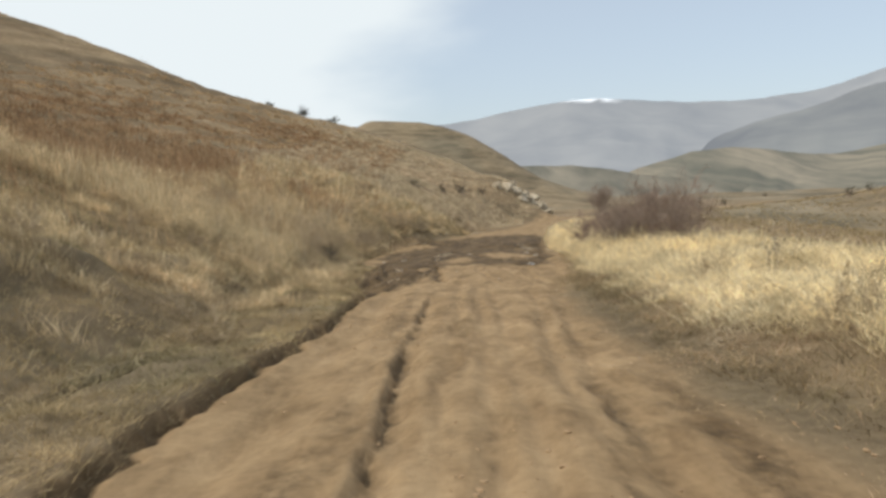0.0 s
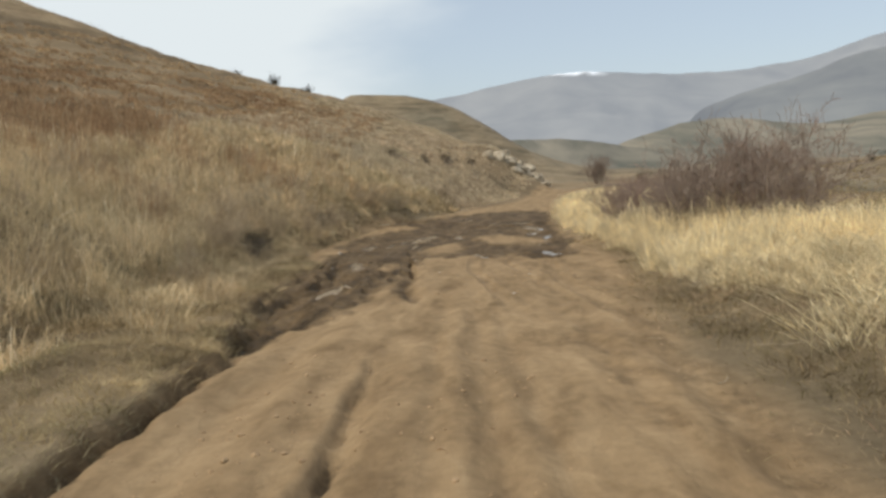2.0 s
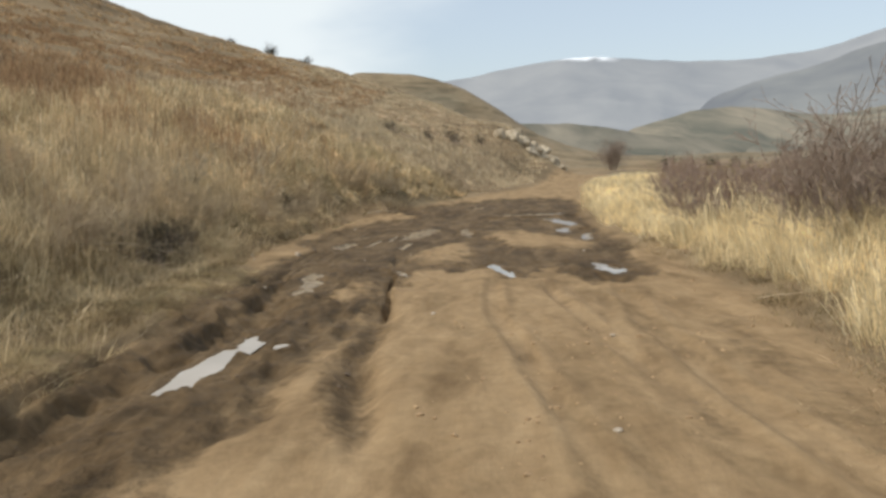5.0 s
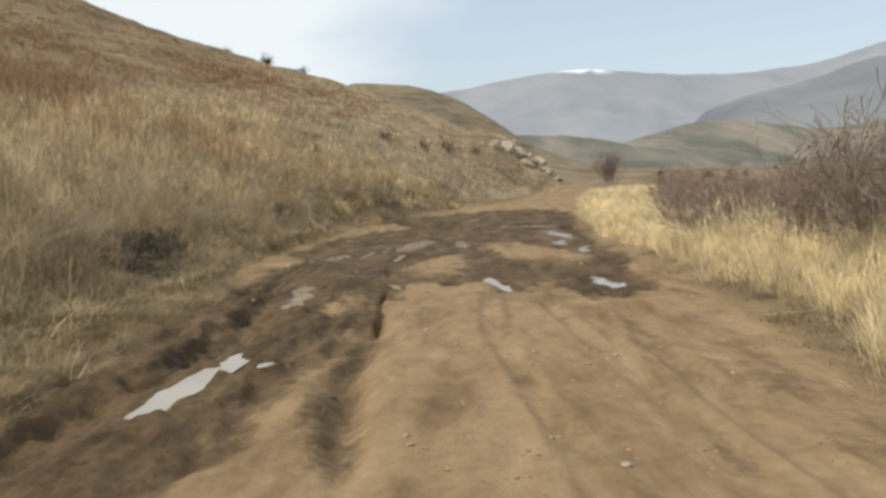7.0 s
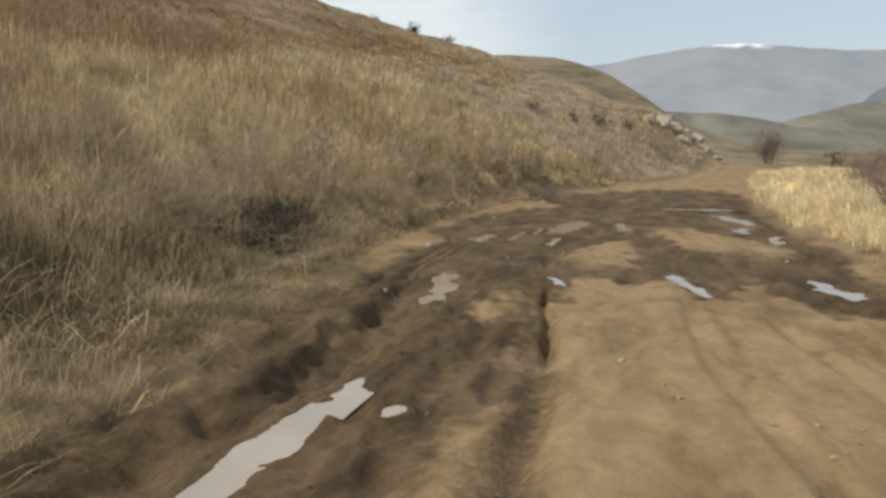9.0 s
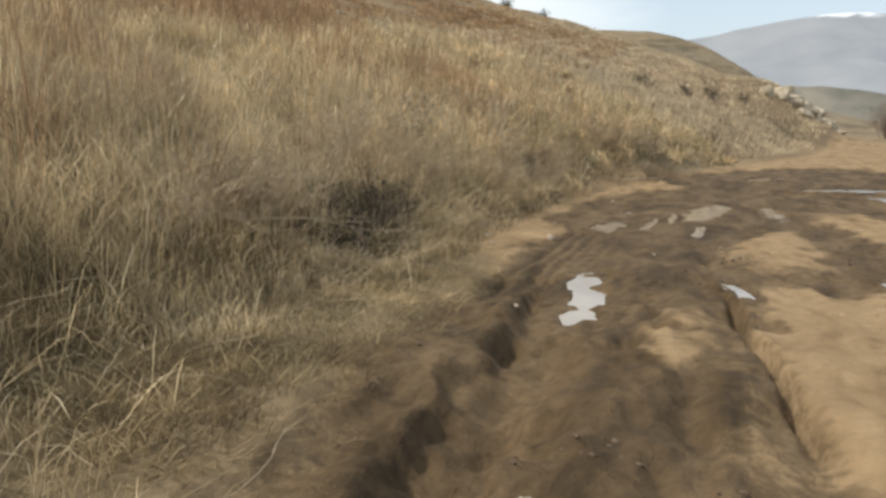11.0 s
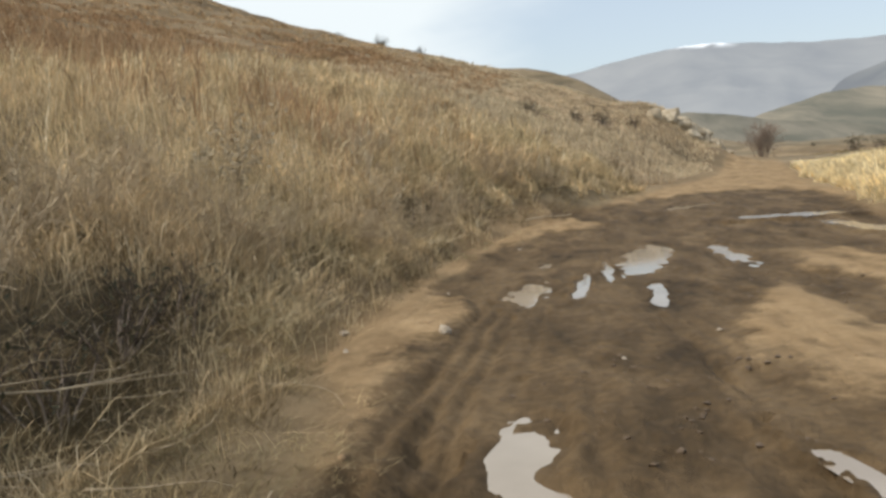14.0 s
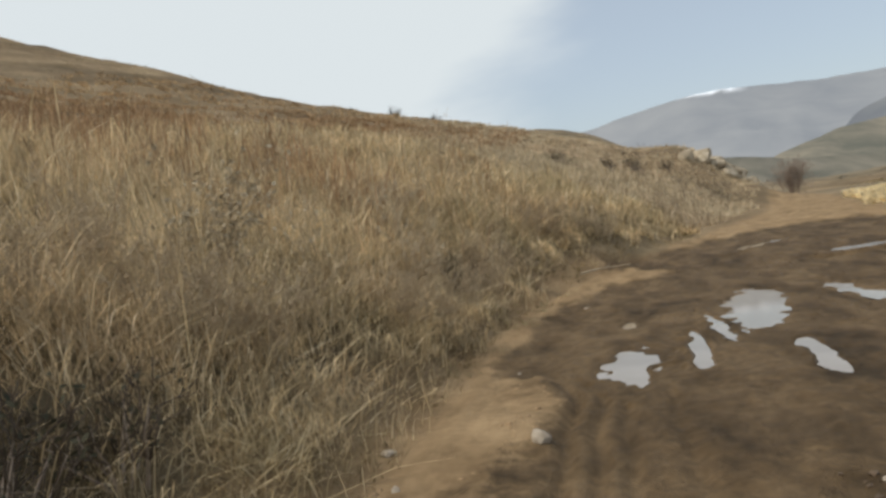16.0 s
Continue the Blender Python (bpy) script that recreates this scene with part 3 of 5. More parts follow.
    # hummocks
    for cx, cy, rx, ry, turn in HUMMOCKS:
        z = z + 0.025 * smooth(1.9, 0.0, blob(x + 0.2 * fbm(x * 2, y, 3, 89), y, cx, cy, rx, ry, turn))
    # drying crack between the clay crown and the mud
    cr = np.interp(y, CRACK_Y, CRACK_X) + 0.06 * fbm(x * 0, y * 1.2, 3, 91)
    z = z - 0.20 * np.exp(-(((x - cr) / 0.045) ** 2)) * smooth(28.0, 29.6, y) * smooth(33.6, 32.6, y) * (0.4 + 1.1 * value_noise(y * 1.6, y * 0, 93))
    z = z - 0.09 * np.exp(-(((x - cr) / 0.13) ** 2)) * smooth(22.5, 24.5, y) * smooth(29.8, 28.4, y) * (0.5 + value_noise(y * 1.2, y * 0, 94))
    z = z - 0.10 * np.exp(-(((x - cr) / 0.05) ** 2)) * smooth(34.0, 34.6, y) * smooth(38.8, 37.6, y) * value_noise(y * 1.4, y * 0, 96)
    # puddle beds, each with a low rim
    for cx, cy, rx, ry, turn in PUDDLES:
        q = blob(x + min(0.22, 0.85 * rx) * fbm(x * 5, y * 2.4, 4, 95), y + min(0.9, 0.8 * ry) * fbm(x * 4.5, y * 2.0, 4, 97), cx, cy, rx, ry, turn)
        lvl = PUDDLE_LEVEL.get((cx, cy))
        if lvl is None:
            continue
        z = np.maximum(z, lvl + 0.012 * np.clip(3 * (q - 1), -9, 1)) * (q < 2.6) + z * (q >= 2.6)
        bed = lvl - 0.05 * (1 - np.minimum(q, 1.5)) + 0.02 * fbm(x * 6, y * 4, 3, 99)
        k = smooth(2.2, 1.05, q)
        z = z * (1 - k) + bed * k
        w = np.maximum(w, smooth(3.0, 1.3, q))
    return z, w, track


for p in PUDDLES:
    k = np.array([-0.8, -0.4, 0, 0.4, 0.8])
    t = radians(p[4])
    heights = track_ground(p[0] - k * p[3] * math.sin(t), p[1] + k * p[3] * math.cos(t))[0]
    PUDDLE_LEVEL[p[0], p[1]] = float(np.median(heights)) - 0.005


def spread(lo, hi, step, growth, out_lo, out_hi):
    """Even steps from lo to hi, then steps that grow towards the outer bounds."""
    mid = list(np.arange(lo, hi, step))
    up, d, v = [], step, hi
    while v < out_hi:
        up.append(v)
        d *= growth
        v += d
    down, d, v = [], step, lo
    while v > out_lo:
        d *= growth
        v -= d
        down.append(v)
    return np.array(down[::-1] + mid + up)


def part(name, bm, material, parent, label=""):
    """One mesh object under a thing or a part."""
    me = bpy.data.meshes.new(name)
    bm.to_mesh(me)
    bm.free()
    me.materials.append(material)
    ob = new(name, me)
    ob.parent = parent
    if label:
        tagged(ob, label)
    return ob


def fast_mesh(name, verts, quads=None, tris=None, material=None, shade=True):
    """A mesh from arrays."""
    me = bpy.data.meshes.new(name)
    verts = np.ascontiguousarray(verts, np.float32)
    nq, nt_ = (0 if quads is None else len(quads)), (0 if tris is None else len(tris))
    loops = np.concatenate([a.ravel() for a in (quads, tris) if a is not None]).astype(np.int32)
    starts = np.concatenate([np.arange(nq) * 4, nq * 4 + np.arange(nt_) * 3]).astype(np.int32)
    me.vertices.add(len(verts))
    me.vertices.foreach_set("co", verts.ravel())
    me.loops.add(len(loops))
    me.loops.foreach_set("vertex_index", loops)
    me.polygons.add(nq + nt_)
    me.polygons.foreach_set("loop_start", starts)
    me.polygons.foreach_set("use_smooth", np.full(nq + nt_, shade))
    me.update(calc_edges=True)
    if material:
        me.materials.append(material)
    return me


def add_attr(me, name, values):
    a = me.attributes.new(name, "FLOAT", "POINT")
    a.data.foreach_set("value", np.ascontiguousarray(values, np.float32).ravel())


def grid_faces(rows, cols):
    i = np.arange(rows * cols).reshape(rows, cols)
    return np.stack([i[:-1, :-1], i[:-1, 1:], i[1:, 1:], i[1:, :-1]], -1).reshape(-1, 4)


def build_ground():
    xs = spread(-4.6, 6.2, 0.038, 1.045, -1800, 2400)
    ys = np.concatenate([spread(2.0, 20.0, 0.09, 1.06, -1500, 20.0), spread(20.0, 48.0, 0.05, 1.045, 19.99, 3600)])
    ys = np.unique(ys.round(4))
    x, y = np.meshgrid(xs, ys)
    z = base_height(x, y)
    w, tr = np.zeros_like(z), np.zeros_like(z)
    near_x, near_y = (xs > -9) & (xs < 30), (ys > -25) & (ys < 125)
    pick = np.ix_(near_y, near_x)
    z[pick], w[pick], tr[pick] = track_ground(x[pick], y[pick])
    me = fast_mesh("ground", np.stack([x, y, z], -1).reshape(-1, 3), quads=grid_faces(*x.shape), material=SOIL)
    add_attr(me, "wet", w)
    add_attr(me, "track", tr)
    lush_haze = 0.9 * smooth(0.1, 0.6, fbm(x / 40, y / 40, 3, 111) + 0.3 * smooth(14, 50, x) * smooth(80, 150, y) - 0.1 * smooth(180, 260, y)) * smooth(20, 120, np.hypot(x, y - 20))
    near = np.maximum(smooth(1.2, -0.2, np.abs(x - right_edge(y) - 0.9)) * smooth(40, 22, y), 1.5 * smooth(-1.0, -1.8, x) * smooth(22, 14, y) * smooth(-9, -5, x))
    # beyond 240 m the grey-olive is forced in as painted haze
    add_attr(me, "lush_haze", np.clip(np.maximum(lush_haze * np.maximum(smooth(4, 20, x), smooth(240, 280, y)), np.maximum(0.12 * near, 0.4 * smooth(240, 280, y))), 0, 1))
    # thatch darkens the ground below the tall bank grass, so gaps look dark
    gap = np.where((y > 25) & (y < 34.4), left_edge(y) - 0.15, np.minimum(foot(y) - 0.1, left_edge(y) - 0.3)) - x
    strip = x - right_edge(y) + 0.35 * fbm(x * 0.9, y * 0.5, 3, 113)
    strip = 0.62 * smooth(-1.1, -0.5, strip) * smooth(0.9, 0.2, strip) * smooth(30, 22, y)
    # darker along the old rut and the hollow, and in random patches
    dark_mark = np.exp(-(((x + 2.66 + 0.13 * fbm(0 * x, y * 0.5, 3, 79)) / 0.14) ** 2)) * smooth(15, 11.5, y)
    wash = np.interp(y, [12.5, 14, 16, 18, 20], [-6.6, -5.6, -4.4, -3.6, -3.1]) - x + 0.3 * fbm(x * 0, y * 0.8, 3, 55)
    dark_mark = np.maximum(dark_mark, np.exp(-((wash / 0.36) ** 2)) * smooth(12, 13.5, y) * smooth(21, 18.5, y))
    dark_mark = np.maximum(dark_mark, 0.6 * smooth(0.2, 0.45, fbm(x * 0.7, y * 0.9, 4, 115)) * smooth(-1.7, -2.2, x) * smooth(-10, -8, x) * smooth(24, 18, y))
    strip = np.maximum(strip, 0.7 * dark_mark)
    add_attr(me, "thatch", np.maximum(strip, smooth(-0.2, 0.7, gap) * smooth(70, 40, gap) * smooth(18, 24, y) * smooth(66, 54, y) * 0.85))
    return tagged(new("ground", me), "rutted tan clay track, churned mud and winter turf slopes", "ground", kind="structure")


ground = build_ground()


def build_puddle(cx, cy, rx, ry, turn):
    n = 40
    bm = bmesh.new()
    lvl = PUDDLE_LEVEL[cx, cy] - 0.004
    ring = []
    for k in range(n):
        a = 2 * math.pi * k / n
        r = 1.12 + 0.05 * math.sin(3 * a + cx) + 0.04 * math.sin(7 * a + cy)
        u, v = rx * r * math.cos(a), ry * r * math.sin(a)
        c, s = math.cos(radians(turn)), math.sin(radians(turn))
        ring.append(bm.verts.new((u * c - v * s, u * s + v * c, 0)))
    bm.faces.new(ring)
    me = bpy.data.meshes.new("puddle")
    bm.to_mesh(me)
    bm.free()
    me.materials.append(WATER)
    ob = new("puddle", me)
    ob.matrix_world = pose(cx, cy, lvl)
    return tagged(ob, "shallow puddle of milky clay water in the mud", "puddle", "puddles on the track", "structure")


for p in PUDDLES:
    build_puddle(*p)


# ---- distance ----
def build_range(name, label, us, es, near, far, material, seed, rows=50, cols=420, snow=None, low=-0.02, spurs=0.30):
    """A mountain range: its crest at the height es over the horizon, by the bearing us (both as tangents)."""
    u = np.linspace(us[0], us[-1], cols)
    v = np.linspace(0, 1, rows)
    uu, vv = np.meshgrid(u, v)
    crest = np.interp(u, us, es)
    k = np.ones(9) / 9
    crest = np.convolve(np.pad(crest, 4, mode="edge"), k, mode="valid")[None, :]
    depth = near + (far - near) * vv
    depth = depth * (1 + 0.05 * fbm(uu * 9, vv * 1.2, 4, seed))
    spur = fbm(uu * 16, vv * 2.0, 5, seed + 7)
    h = far * (low + (crest - low) * (vv ** 1.25) * (1 + spurs * (1 - vv) * spur) + 0.0016 * vv * fbm(uu * 40, vv * 3, 3, seed + 9))
    x, y = 1.0 + uu * depth, depth
    me = fast_mesh(name, np.stack([x, y, h + 2], -1).reshape(-1, 3), quads=grid_faces(rows, cols), material=material)
    if snow:
        lo, hi = snow
        mask = smooth(lo, lo + 0.012, uu) * smooth(hi, hi - 0.02, uu) * smooth(0.972, 0.992, vv + 0.045 * fbm(uu * 110, vv * 6, 4, seed + 3))
        add_attr(me, "snow", mask)
    return tagged(new(name, me), label, "mountain", kind="structure")


# the bluish emission of these four materials is added as haze
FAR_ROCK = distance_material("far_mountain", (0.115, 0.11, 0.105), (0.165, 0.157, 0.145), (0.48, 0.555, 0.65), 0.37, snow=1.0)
# the darker base colour here carries the shade on the flank
SHADED_ROCK = distance_material("shaded_mountain", (0.07, 0.07, 0.072), (0.14, 0.138, 0.125), (0.45, 0.51, 0.58), 0.28)
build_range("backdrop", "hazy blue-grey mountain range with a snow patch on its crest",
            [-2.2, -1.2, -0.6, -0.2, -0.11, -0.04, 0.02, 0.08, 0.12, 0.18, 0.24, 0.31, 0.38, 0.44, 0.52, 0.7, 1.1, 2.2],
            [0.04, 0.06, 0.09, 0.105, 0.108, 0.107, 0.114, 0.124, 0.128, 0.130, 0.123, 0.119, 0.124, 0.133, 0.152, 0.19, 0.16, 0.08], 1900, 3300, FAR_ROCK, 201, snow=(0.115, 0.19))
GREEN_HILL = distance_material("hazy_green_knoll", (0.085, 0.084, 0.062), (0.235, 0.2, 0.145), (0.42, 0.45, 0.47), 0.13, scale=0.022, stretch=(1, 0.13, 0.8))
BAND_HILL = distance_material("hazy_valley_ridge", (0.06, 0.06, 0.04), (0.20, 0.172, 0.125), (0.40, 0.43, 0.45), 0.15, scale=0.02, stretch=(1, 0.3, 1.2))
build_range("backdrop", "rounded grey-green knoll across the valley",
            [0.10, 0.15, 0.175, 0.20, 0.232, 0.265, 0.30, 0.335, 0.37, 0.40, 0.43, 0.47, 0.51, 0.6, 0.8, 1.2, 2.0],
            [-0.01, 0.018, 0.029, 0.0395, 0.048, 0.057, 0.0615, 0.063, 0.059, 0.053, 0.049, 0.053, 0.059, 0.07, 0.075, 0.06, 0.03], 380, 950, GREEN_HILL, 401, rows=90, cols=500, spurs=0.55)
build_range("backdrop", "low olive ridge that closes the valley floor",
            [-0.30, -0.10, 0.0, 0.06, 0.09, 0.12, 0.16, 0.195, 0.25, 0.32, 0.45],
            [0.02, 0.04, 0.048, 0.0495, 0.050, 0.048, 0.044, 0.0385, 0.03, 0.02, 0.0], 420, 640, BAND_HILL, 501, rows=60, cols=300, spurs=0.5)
build_range("backdrop", "dark mountain flank in bluish haze beyond the valley",
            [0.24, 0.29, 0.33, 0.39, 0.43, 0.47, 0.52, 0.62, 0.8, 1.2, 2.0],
            [0.0, 0.075, 0.086, 0.102, 0.107, 0.125, 0.138, 0.15, 0.14, 0.11, 0.06], 900, 1500, SHADED_ROCK, 301, cols=260)


# ---- grass ----
def grass_edge(y):
    """Foot of the tall grass on the bank side."""
    return np.interp(y, [-20, 8, 14, 19, 25, 30, 34, 37, 42, 47, 53, 56, 60, 64, 75, 90, 110], [-3.2, -3.2, -3.1, -2.9, -2.9, -3.4, -4.05, -4.5, -4.4, -4.1, -3.1, -1.9, 0.1, 1.5, 5.0, 8.6, 12.0])


def ground_z(x, y):
    z = base_height(x, y)
    near = (x > left_edge(y) - 0.9) & (x < right_edge(y) + 0.9) & (y > -25) & (y < 125)
    if near.any():
        z[near] = track_ground(x[near], y[near])[0]
    return z


def near_walk(x, y):
    """Metres to the line that the vehicle takes."""
    cx = np.interp(y, [0, 19, 23, 27, 32], [1.1, 1.0, -0.3, -1.1, -2.3])
    return np.hypot(x - cx, np.maximum(y - 31, 0))


def tufts(rng, x, y, per, radius, tall, spread_, wide, lean=(0.0, 0.0), flat=0.0, taper=False):
    """Blades in tufts at x, y: arrays of base, reach, width and tone."""
    n = len(x)
    k = np.repeat(np.arange(n), per)
    m = len(k)
    ang, rad = rng.uniform(0, 2 * math.pi, m), np.sqrt(rng.random(m)) * radius
    bx, by = x[k] + rad * np.cos(ang), y[k] + rad * np.sin(ang)
    tuft_tall = tall * rng.uniform(0.65, 1.25, n) * (1 + 0.25 * fbm(x * 0.5, y * 0.5, 3, 131))
    if taper:
        tuft_tall = tuft_tall * (0.38 + 0.62 * smooth(-0.1, 2.2, grass_edge(y) - x))
    tuft_tall = tuft_tall * (1 - 0.55 * smooth(22, 60, near_walk(x, y)))
    h = tuft_tall[k] * rng.uniform(0.45, 1.1, m)
    out = rng.normal(0, spread_, (m, 2)) + np.stack([np.cos(ang), np.sin(ang)], -1) * spread_ * 0.8
    tuft_lean = rng.normal(0, 0.18, (n, 2)) + np.array(lean)
    out = (out + tuft_lean[k]) * h[:, None]
    up = h * (1 - flat * rng.uniform(0.3, 1.0, m))
    w = np.maximum(wide, 0.0008 * np.hypot(near_walk(bx, by), 2)) * rng.uniform(0.6, 1.5, m)
    tone = np.clip(rng.normal(0.5, 0.30, n)[k] + 0.35 * fbm(bx * 0.8, by * 0.8, 2, 137), 0, 1)
    return bx, by, up, out, w, tone


def blades(name, rng, batches, material, label, plume=0.35):
    bx, by, up, out, w, tone = (np.concatenate([b[i] for b in batches]) for i in range(6))
    m = len(bx)
    bz = ground_z(bx, by) - 0.03
    face = rng.uniform(0, 2 * math.pi, m)
    sx, sy = np.cos(face) * w / 2, np.sin(face) * w / 2
    head = rng.random(m) < plume
    kmid = np.where(head, 0.78, 0.5)
    wm = np.where(head, 1.45, 0.85)
    wb = np.where(head, 0.55, 1.0)
    v = np.empty((m, 5, 3), np.float32)
    v[:, 0] = np.stack([bx - sx * wb, by - sy * wb, bz], -1)
    v[:, 1] = np.stack([bx + sx * wb, by + sy * wb, bz], -1)
    mx, my, mz = bx + out[:, 0] * kmid**1.7, by + out[:, 1] * kmid**1.7, bz + up * kmid
    v[:, 2] = np.stack([mx + sx * wm, my + sy * wm, mz], -1)
    v[:, 3] = np.stack([mx - sx * wm, my - sy * wm, mz], -1)
    v[:, 4] = np.stack([bx + out[:, 0], by + out[:, 1], bz + up * (1 - 0.12 * rng.random(m))], -1)
    i = np.arange(m)[:, None] * 5
    me = fast_mesh(name, v.reshape(-1, 3), quads=i + np.array([0, 1, 2, 3]), tris=i + np.array([3, 2, 4]), material=material, shade=False)
    add_attr(me, "tone", np.repeat(tone, 5))
    return tagged(new(name, me), label, "grass", kind="stuff")


def sown(rng, n, x0, x1, y0, y1, keep):
    x, y = rng.uniform(x0, x1, n), rng.uniform(y0, y1, n)
    k = rng.random(n) < keep(x, y)
    return x[k], y[k]


def bank_side(x, y):
    wx, wy = x + 0.4 * fbm(x, y, 3, 143), y + 0.6 * fbm(x, y, 3, 145)
    hollow = np.minimum(np.minimum(blob(wx, wy, -4.85, 34.3, 0.75, 2.2, 0), blob(wx, wy, -4.85, 46.0, 0.5, 2.2, 0)), blob(wx, wy, -4.9, 30.7, 0.42, 0.8, 0))
    return (x < grass_edge(y) + 0.35 * fbm(x * 0.9, y * 0.9, 3, 141)) * np.maximum(0.4, smooth(0.7, 1.2, hollow))


def clumped(x, y, seed=191):
    """Tussocks with gaps between them."""
    return smooth(-0.18, 0.22, fbm(x * 0.9, y * 0.9, 3, seed))


rng = np.random.default_rng(7)
x, y = sown(rng, 12000, -14, 1, 20, 62, lambda x, y: bank_side(x, y))
tangle = tufts(rng, x, y, 9, 0.22, 0.42, 0.75, 0.005, flat=0.4, taper=True)
x, y = sown(rng, 5500, -30, 8, 14, 100, lambda x, y: bank_side(x, y) * ((x < -13.5) | (y > 60)) * (y < 66))
tangle2 = tufts(rng, x, y, 7, 0.4, 0.42, 0.7, 0.012, flat=0.3)
x, y = sown(rng, 26000, -14, 1, 20, 62, lambda x, y: bank_side(x, y) * clumped(x, y) * (1 - 0.55 * np.exp(-blob(x, y, -6.3, 34.2, 1.3, 2.6))))
body = tufts(rng, x, y, 10, 0.17, 0.62, 0.42, 0.004, taper=True)
x, y = sown(rng, 17000, -14, 1, 20, 62, lambda x, y: bank_side(x - 0.4, y) * clumped(x, y, 193) * (1 - 0.4 * np.exp(-blob(x, y, -6.3, 34.2, 1.3, 2.6))))
stalk = tufts(rng, x, y, 5, 0.18, 1.0, 0.14, 0.0032, taper=True)
x, y = sown(rng, 15500, -46, 8, 2, 118, lambda x, y: bank_side(x, y) * clumped(x * 0.7, y * 0.7, 195) * ((x < -13.5) | (y > 60) | ((y < 21) & (x < np.interp(y, [0, 12.5, 14, 16, 18, 20], [-9.5, -8.2, -6.4, -5.2, -4.2, -3.4])))) * smooth(-1, 3, grass_edge(y) - x + 3 * (y > 21)))
thin = rng.random(len(x)) > 0.6 * smooth(8, 14, grass_edge(y) - x) * smooth(52, 40, grass_edge(y) - x) * (y < 70)
x, y = x[thin], y[thin]
spur = (y > 56 + 3 * fbm(x * 0.2, y * 0.2, 2, 199)) & (grass_edge(y) - x < 22)
spur_tall = tufts(rng, x[spur], y[spur], 9, 0.32, 0.6, 0.32, 0.011)
sx_, sy_ = sown(rng, 6500, -16, 12, 55, 118, lambda x, y: bank_side(x, y) * 1.0)
spur_low = tufts(rng, sx_, sy_, 10, 0.5, 0.65, 0.22, 0.010)
x, y = x[~spur], y[~spur]
mid_tall = tufts(rng, x, y, 9, 0.30, 0.75, 0.28, 0.011)
x, y = sown(rng, 4500, -100, 8, 8, 185, lambda x, y: bank_side(x, y) * ((x < -40) | (y > 112)) * smooth(-0.1, 0.25, fbm(x * 0.05, y * 0.03 + base_height(x, y) * 0.30, 3, 181)))
half = rng.random(len(x)) < 0.22
far_tall = tufts(rng, x[half], y[half], 5, 0.7, 0.5, 0.3, 0.03)
far_old = tufts(rng, x[~half], y[~half], 5, 0.7, 0.5, 0.3, 0.03)
x, y = sown(rng, 5200, -8.5, -2.4, 8, 24, lambda x, y: smooth(-0.05, 0.3, fbm(x * 0.6, y * 0.6, 3, 167)) * smooth(6, 13, y - 0.8 * (x + 6)))
pale = tufts(rng, x, y, 14, 0.14, 0.36, 0.40, 0.006)
x, y = sown(rng, 6500, -13, 0, 22, 58, lambda x, y: bank_side(x, y) * smooth(9, 2, grass_edge(y) - x))
cross = tufts(rng, x, y, 5, 0.15, 1.0, 0.75, 0.0034, flat=0.35, taper=True)
x, y = sown(rng, 4200, -8.5, -4.0, 29, 45, lambda x, y: bank_side(x, y) * smooth(4, 0.5, grass_edge(y) - x))
twine = tufts(rng, x, y, 4, 0.16, 0.5, 1.15, 0.0030, flat=0.5)
x, y = sown(rng, 130, -9, -4.6, 32, 44, lambda x, y: bank_side(x + 0.3, y) * 0.8)
tall_stem = tufts(rng, x, y, 3, 0.12, 1.75, 0.09, 0.006)
blades("hillside_grass", rng, [tall_stem, twine, cross, body, stalk, pale], HILL_GRASS, "tall dry tan grass in tussocks on the hillside", 0.45)
blades("slope_grass", rng, [mid_tall, far_tall, tangle2], BROWN_HILL, "brown and tan winter grass over the upper slope", 0.4)
blades("old_grass", rng, [tangle, far_old], TANGLE, "grey-brown tangle of old grass on the bank", 0.05)
blades("spur_grass", rng, [spur_tall, spur_low], SPUR_GRASS, "pale straw grass on the spur of the hill", 0.3)
x, y = sown(rng, 15000, -52, -7, 14, 105, lambda x, y: bank_side(x, y) * smooth(4, 9, grass_edge(y) - x) * smooth(56, 34, grass_edge(y) - x) * (0.25 + 0.75 * smooth(-0.3, 0.3, fbm(x * 0.09, y * 0.05, 3, 197) + 0.2)))
rust = tufts(rng, x, y, 9, 0.32, 0.8, 0.24, 0.009)
x, y = sown(rng, 2600, -17, -4.5, 24, 56, lambda x, y: smooth(-0.05, 0.3, fbm(x * 0.35, y * 0.3, 3, 198) + 0.05) * smooth(0.5, 3.5, grass_edge(y) - x))
rust_stem = tufts(rng, x, y, 6, 0.2, 1.45, 0.12, 0.005)
blades("rust_grass", rng, [rust, rust_stem], RUST_GRASS, "rust-red dry stems higher up the slope", 0.6)

x, y = sown(rng, 13000, -11, -1.2, -2, 33, lambda x, y: x < left_edge(y) + lip_wobble(x, y) - 0.02)
matted = tufts(rng, x, y, 11, 0.16, 0.22, 0.6, 0.006, flat=0.5)
x, y = sown(rng, 2600, -5.4, 1, 24, 62, lambda x, y: (np.abs(x - grass_edge(y) - 0.1) < 0.55) * 0.9)
matted3 = tufts(rng, x, y, 10, 0.13, 0.2, 0.55, 0.007, flat=0.5)
x, y = sown(rng, 11000, -4.9, -1.6, 18, 37, lambda x, y: smooth(0.25, -0.15, x - left_edge(y) + 0.3 * fbm(x * 1.2, y * 1.2, 3, 147)) * smooth(-0.25, 0.25, fbm(x * 1.1, y * 0.8, 3, 149) + 0.15))
matted4 = tufts(rng, x, y, 11, 0.15, 0.15, 0.9, 0.005, flat=0.6)
